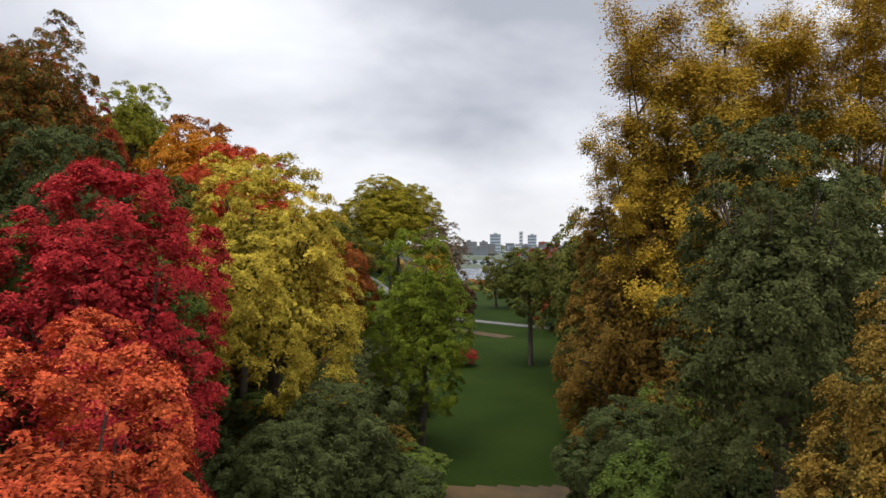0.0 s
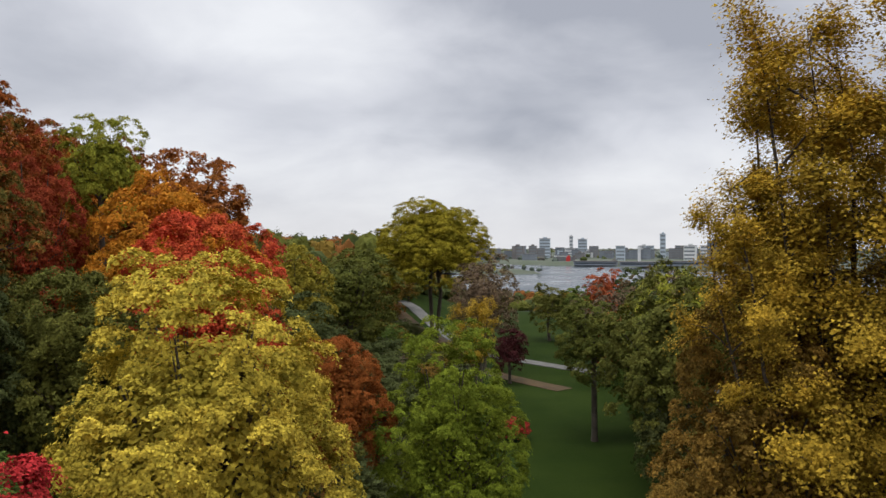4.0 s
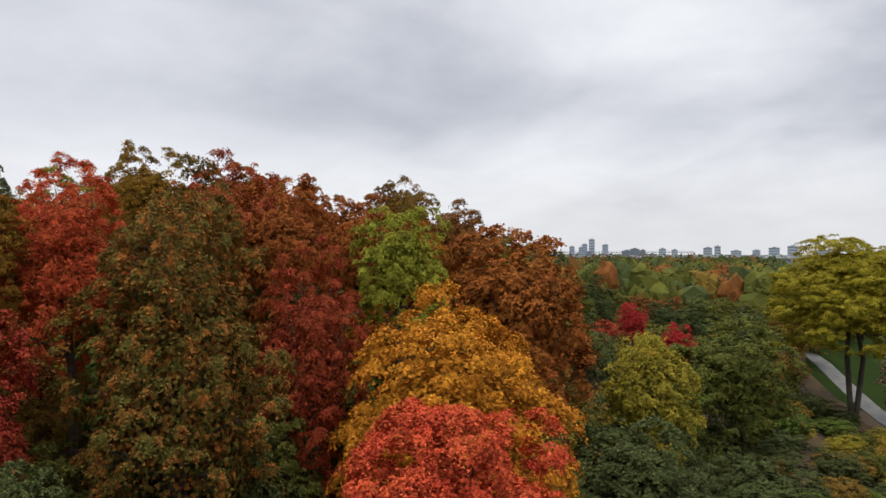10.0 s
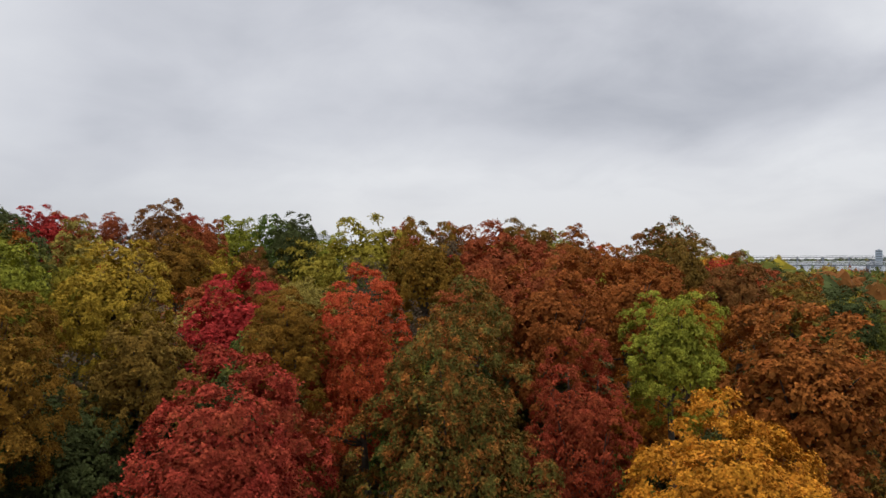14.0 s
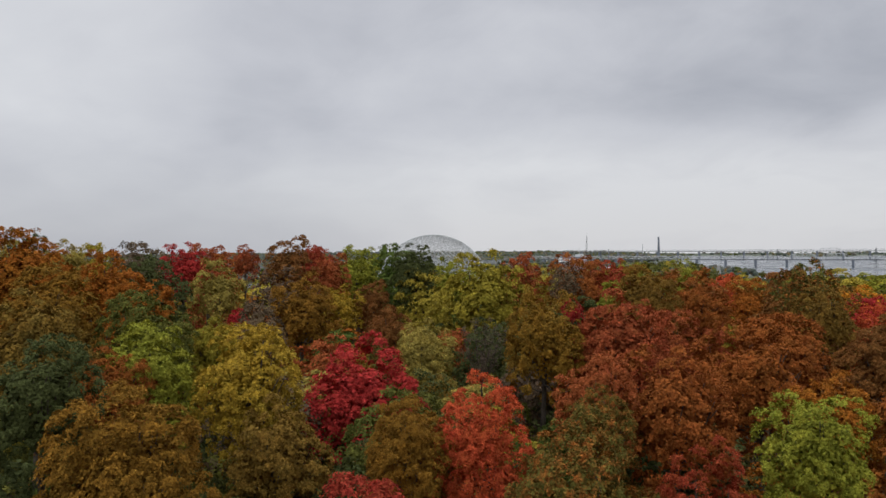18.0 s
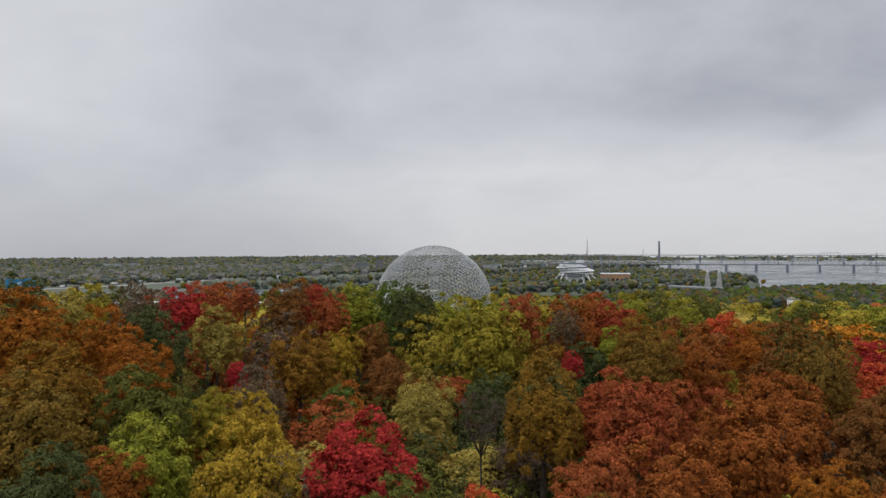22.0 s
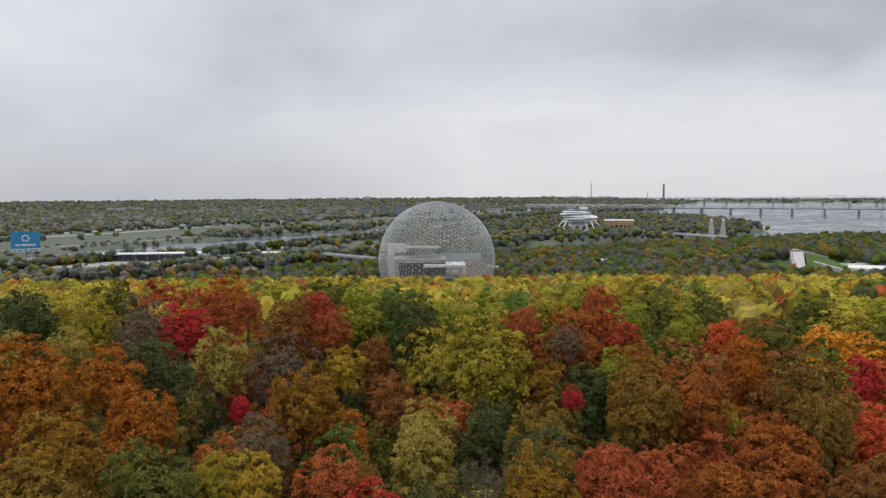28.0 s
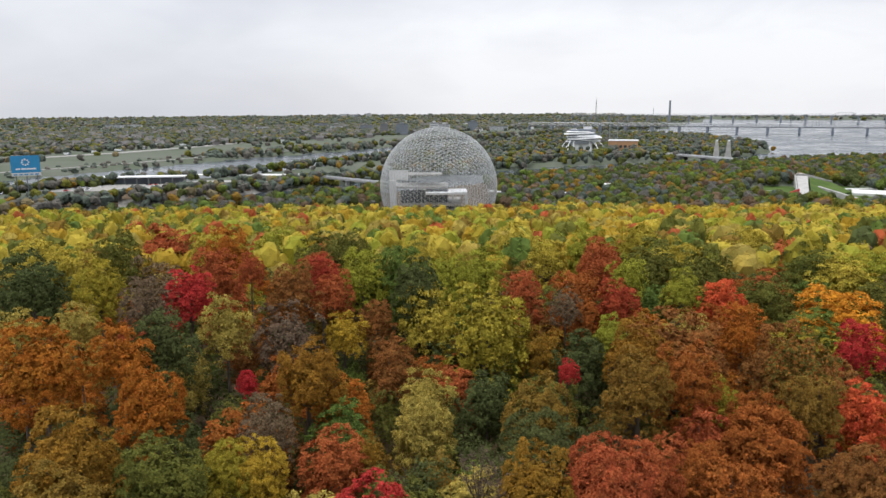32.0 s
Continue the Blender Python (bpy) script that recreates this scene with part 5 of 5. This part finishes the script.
# apartment towers beyond the river
for az, w, h in ((24.45, 24, 66), (23.75, 20, 62), (23.45, 24, 72), (22.9, 26, 86), (21.85, 26, 62), (24.9, 30, 26), (23.1, 40, 30), (20.2, 44, 36), (19.6, 40, 44), (19.0, 26, 38)):
    x, y = ray_place(az, 3200)
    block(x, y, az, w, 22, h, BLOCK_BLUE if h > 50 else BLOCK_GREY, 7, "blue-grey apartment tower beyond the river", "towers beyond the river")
for az, w, h in ((17.5, 22, 30), (16.6, 18, 26), (14.2, 26, 34), (13.5, 18, 40), (12.2, 30, 22), (10.8, 22, 24), (9.6, 30, 34), (8.4, 26, 40), (6.5, 40, 26)):
    x, y = ray_place(az, 3000)
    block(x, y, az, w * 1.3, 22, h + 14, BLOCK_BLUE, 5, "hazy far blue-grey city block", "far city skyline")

# the harbour front
for az, d, w, dp, h, wall in ((1.3, 1750, 30, 30, 40, BLOCK_BROWN), (0.6, 1720, 24, 30, 56, BLOCK_GREY), (-0.2, 1650, 90, 40, 34, BLOCK_BROWN), (-1.6, 1750, 70, 30, 30, BLOCK_GREY),
                              (-4.4, 1900, 70, 40, 56, BLOCK_BLUE), (-5.6, 2000, 60, 40, 48, BLOCK_GREY), (-6.5, 2050, 26, 26, 78, BLOCK_PALE), (-7.4, 2000, 60, 30, 52, BLOCK_BLUE),
                              (-8.3, 1950, 60, 30, 44, BLOCK_BROWN), (-9.3, 1850, 90, 30, 34, BLOCK_GREY), (-10.5, 1750, 70, 30, 40, BLOCK_BROWN), (-11.6, 1700, 80, 30, 34, BLOCK_GREY),
                              (-12.6, 1800, 60, 30, 42, BLOCK_GREY), (-13.6, 1900, 34, 26, 74, BLOCK_BLUE), (-14.6, 1750, 80, 30, 36, BLOCK_BROWN), (-15.8, 1700, 60, 30, 32, BLOCK_GREY),
                              (-3.2, 1600, 80, 26, 18, BLOCK_GREY), (-6.0, 1500, 110, 22, 14, BLOCK_BROWN), (-17.4, 1650, 70, 30, 44, BLOCK_GREY), (3.2, 1800, 90, 30, 26, BLOCK_GREY)):
    x, y = ray_place(az, d)
    h *= 0.45 + 0.4 * ((az * 7.3) % 1)
    block(x, y, az, w * 0.42, dp, h * 1.15, wall, 6, "city block on the far harbour front", "harbour front buildings", h > 30, "city_building")
rgc = random.Random(12)
for k in range(46):
    az, d = rgc.uniform(-19, 4.5), rgc.uniform(1560, 2150)
    x, y = ray_place(az, d)
    block(x, y, az + rgc.uniform(-25, 25), rgc.uniform(12, 30), rgc.uniform(14, 24), rgc.choice((12, 15, 18, 22, 26, 32)), rgc.choice((BLOCK_BROWN, BLOCK_GREY, BLOCK_GREY, BLOCK_PALE, BLOCK_BLUE)), 4,
          "small city block behind the harbour front", "harbour front buildings", k % 3 == 0, "city_building")
for az, d, w in ((-8.5, 1330, 80), (-12.5, 1240, 90), (-15.5, 1180, 80)):
    x, y = ray_place(az, d)
    shed = tagged(thing("quay_shed", x, y, gz(x, y) - 0.5, az), "long low quay shed on the harbour wall", "building", "quay sheds")
    part("wall", cubes([(-w / 2, -14, 0, w / 2, 14, 7)]), BLOCK_GREY, shed)
    part("roof", cubes([(-w / 2 - 1, -15, 7, w / 2 + 1, 15, 8)]), ROOF, shed)
    part("window_band", cubes([(-w / 2 + 3, -14.4, 3, w / 2 - 3, -14.0, 5)]), WINDOW, shed)
x, y = ray_place(-11.9, 1290)
clock = tagged(thing("quay_tower", x, y, gz(x, y)), "pale slim tower on the quay", "tower")
part("shaft", cubes([(-2.2, -2.2, 0, 2.2, 2.2, 26)]), BLOCK_PALE, clock)
part("head", cubes([(-3, -3, 26, 3, 3, 30)]), BLOCK_PALE, clock)
x, y = ray_place(-6.3, 1480)
crane = tagged(thing("harbour_hall", x, y, gz(x, y)), "red-orange structure on the harbour front", "structure")
part("body", cubes([(-4, -4, 0, 4, 4, 9)]), RED, crane)
part("roof", cubes([(-2, -2, 9, 3, 2, 12)]), RED, crane)

# suburb blocks across the seaway
for az, d, w, h, wall in ((71.0, 1980, 34, 46, BLOCK_BROWN), (69.6, 1960, 52, 44, BLOCK_GREY), (67.0, 2150, 40, 44, BLOCK_PALE), (66.2, 2100, 50, 38, BLOCK_PALE), (63.9, 2250, 46, 44, BLOCK_GREY),
                          (72.4, 2300, 60, 30, BLOCK_GREY), (61.8, 2300, 90, 20, BLOCK_PALE), (74.8, 2400, 60, 24, BLOCK_PALE), (74.2, 4300, 60, 30, BLOCK_PALE), (73.6, 4300, 50, 26, BLOCK_PALE), (73.2, 4350, 44, 24, BLOCK_GREY),
                          (72.2, 4300, 46, 34, BLOCK_PALE), (71.1, 4300, 40, 24, BLOCK_GREY), (90.4, 2900, 190, 22, BLOCK_PALE), (84.0, 2600, 60, 20, BLOCK_PALE), (80.5, 2500, 60, 18, BLOCK_PALE), (76.0, 2700, 70, 26, BLOCK_GREY)):
    x, y = ray_place(az, d)
    block(x, y, az, w * 0.66, 20, h * 0.66, wall, 5, "far suburban apartment block among trees", "suburban blocks", h > 30)

# rows of small suburban houses
rgh = random.Random(77)
HOUSE = {}
for k, mt in enumerate((BLOCK_PALE, BLOCK_BROWN, WHITE)):
    bm = bmesh.new()
    box(bm, -6, -5, 0, 6, 5, 6)
    vs = [bm.verts.new(q) for q in ((-6.6, -5.6, 6), (6.6, -5.6, 6), (6.6, 5.6, 6), (-6.6, 5.6, 6), (-6.6, 0, 10), (6.6, 0, 10))]
    for f in ((0, 1, 5, 4), (2, 3, 4, 5), (0, 4, 3), (1, 2, 5)):
        bm.faces.new([vs[i] for i in f]).material_index = 1
    me = bpy.data.meshes.new("house")
    bm.to_mesh(me)
    bm.free()
    me.materials.append(mt)
    me.materials.append(ROOF)
    HOUSE[k] = me
made = 0
while made < 170:
    az, d = rgh.uniform(46, 102), rgh.uniform(1500, 2900)
    x, y = ray_place(az, d)
    if inside_by(np.array([x]), np.array([y]), MAINLAND)[0] < 260:
        continue
    h_ = tagged(new("house", HOUSE[made % 3]), "small pitched-roof suburban house among trees", "house", "suburban houses")
    h_.matrix_world = pose(x, y, gz(x, y), 0, 0, rgh.uniform(0, 180)) @ Matrix.Diagonal((1.3, 1.3, 1.2, 1))
    made += 1

# shore highway with traffic
ribbon("highway", [(-1180, -300), (-1260, -120), (-1331, -3), (-1480, 150), (-1774, 371), (-2050, 640), (-2300, 900)], 26, GRAVEL, 0.5, "pale multi-lane shore highway", "road")
ribbon("dike_road", [(-960, -160), (-1040, -20), (-1190, 180), (-1380, 500), (-1780, 1140)], 8, GRAVEL, 0.5, "pale narrow road on the seaway dike", "road")
for k in range(12):
    s = k / 12
    x, y = -1262 - 500 * s + rgh.uniform(-10, 10), -110 + 470 * s
    tr = tagged(thing("lorry", x, y, gz(x, y) + 0.7, 58), "white lorry on the shore highway", "lorry", "traffic on the highway")
    part("box_body", cubes([(-8 if k % 3 == 0 else -3, -1.3, 1, 5, 1.3, 4)]), WHITE, tr)
    part("cab", cubes([(5.2, -1.2, 0.6, 7.5, 1.2, 3)]), BLOCK_GREY, tr)
    for x_ in (-2, 3, 6):
        part("wheel", bar(bmesh.new(), (x_, -1.3, 0.5), (x_, 1.3, 0.5), 0.5, sides=8), DARKSTEEL, tr)


def mast(x, y, h, w, label, solid=False):
    m_ = tagged(thing("mast", x, y, gz(x, y)), label, "mast")
    if solid:
        part("shaft", bar(bmesh.new(), (0, 0, 0), (0, 0, h), w, w * 0.7, 10), BLOCK_GREY, m_)
    else:
        for sx, sy in ((1, 1), (1, -1), (-1, 1), (-1, -1)):
            part("leg", bar(bmesh.new(), (sx * w, sy * w, 0), (sx * w * 0.15, sy * w * 0.15, h), 0.5, 0.3, 4), DARKSTEEL, m_)
        for k in range(7):
            f = 1 - 0.85 * k / 7
            part("brace", bar(bmesh.new(), (-w * f, -w * f, h * k / 7), (w * f, w * f, h * (k + 0.6) / 7), 0.35, sides=4), DARKSTEEL, m_)
        part("tip", bar(bmesh.new(), (0, 0, h), (0, 0, h * 1.12), 0.4, 0.2), DARKSTEEL, m_)
    return m_


for az, d, h, w, solid in ((48.7, 3300, 96, 5.5, True), (54.2, 2900, 96, 4, False), (49.9, 3300, 62, 1.2, True), (34.1, 2300, 52, 4, False), (40.3, 3200, 46, 2, False),
                           (53.1, 1500, 46, 1.1, True), (52.5, 1500, 48, 1.1, True), (55.7, 1550, 42, 1.1, True), (56.2, 1550, 40, 1.1, True), (53.8, 1500, 42, 1.1, True)):
    x, y = ray_place(az, d)
    mast(x, y, h, w, "tall pale tower shaft beyond the river" if solid and w > 3 else "slender dark lattice mast far off" if not solid else "dark slim floodlight pole", solid)

# ---------------------------------------------------------------- amphitheatre ramp and low roofs by the dome
def solid(bm, top, drop):
    """A prism under a ring of top corners, drop metres deep."""
    a = [bm.verts.new(q) for q in top]
    b = [bm.verts.new((q[0], q[1], q[2] - drop)) for q in top]
    bm.faces.new(a)
    bm.faces.new(b[::-1])
    for i in range(len(a)):
        bm.faces.new((a[i], b[i], b[(i + 1) % len(a)], a[(i + 1) % len(a)]))
    bmesh.ops.recalc_face_normals(bm, faces=bm.faces)
    return bm


ramp = tagged(thing("ramp_building"), "pale concrete ramp rising between lawn banks", "building")
part("sloping_walk", solid(bmesh.new(), [(-374, 495, 6.3), (-377, 488, 6.3), (-456, 577, 14.2), (-450, 584, 14.2)], 9), CONCRETE, ramp)
part("lawn_bank", solid(bmesh.new(), [(-373, 496, 5.9), (-449, 585, 13.4), (-440, 603, 8.4), (-400, 575, 5.9)], 9), PARK_LAWN, ramp, "mown grass bank")
part("terrace_wall", solid(bmesh.new(), [(-458, 579, 16.0), (-465, 590, 16.0), (-443, 607, 9.6), (-440, 604, 9.6), (-452, 586, 15.4)], 10), CONCRETE, ramp, "pale terrace wall")
part("side_wall", solid(bmesh.new(), [(-377.6, 487.4, 7.0), (-378.2, 486.8, 7.0), (-457.2, 576.2, 15.2), (-456.6, 576.8, 15.2)], 10), CONCRETE, ramp)
part("left_bank", solid(bmesh.new(), [(-380, 488, 5.7), (-440, 560, 6.4), (-430, 485, 5.7), (-402, 478, 5.7)], 6), PARK_LAWN, ramp, "mown grass bank")
part("dark_wall", solid(bmesh.new(), [(-428, 564, 9.4), (-427, 566, 9.4), (-359, 530, 7.4), (-360, 528, 7.4)], 8), CONCRETE, ramp, "grey diagonal garden wall")
ribbon("garden_walk", [(-426, 466), (-430, 483), (-435, 523), (-440, 560)], 3.0, PALE, 1.8, "narrow white paved walk", "path")
ribbon("upper_walk", [(-428, 562), (-420, 586), (-403, 627)], 3.5, PALE, 1.8, "narrow white paved walk", "path")
ribbon("front_walk", [(-436, 462), (-403, 475), (-374, 500), (-356, 514), (-334, 523)], 8, PALE, 1.2, "pale paved forecourt", "path")
lay("arena_floor", -383, 592, 38, 46, 30, 3.2, 6.0, PALE, "pale paved arena floor", "pavement")
lay("pale_terrace", -290, 424, 62, 15, 18, 3.2, 8.6, PALE, "pale roof terrace among trees", "pavement")
lay("service_yard", -455, 442, 20, 60, 10, 3.2, 5.2, GRAVEL, "pale service yard among trees", "pavement")
gate = tagged(thing("red_artwork", -390, 497, gz(-390, 497), 48), "red slanted plate artwork on the lawn", "sculpture")
part("plate", solid(bmesh.new(), [(3.4, -0.4, 9.6), (-3.2, -0.4, 6.6), (-3.2, 0.4, 6.6), (3.4, 0.4, 9.6)], 6), RED, gate)
part("plinth", cubes([(-4.2, -1, 0, 4.2, 1, 2.4)]), RED, gate)
for x, y, w, d, h, t in ((-298, 431, 24, 11, 6, 30), (-329, 502, 20, 9, 6, 40), (-470, 330, 30, 12, 6, 60), (-500, 300, 20, 10, 6, 55), (-510, 400, 26, 10, 6, 50)):
    k = tagged(thing("kiosk", x, y, gz(x, y), t), "low building with a pale flat roof among trees", "building", "low park buildings")
    part("wall", cubes([(-w / 2, -d / 2, 0, w / 2, d / 2, h)]), BLOCK_BROWN, k)
    part("roof", cubes([(-w / 2 - 1, -d / 2 - 1, h, w / 2 + 1, d / 2 + 1, h + 0.8)]), BLOCK_PALE, k)
    for q in range(4):
        part("window", cubes([(-w / 2 + 1 + q * w / 4.4, -d / 2 - 0.2, 2, -w / 2 + 3.5 + q * w / 4.4, -d / 2 + 0.1, 4.5)]), WINDOW, k)
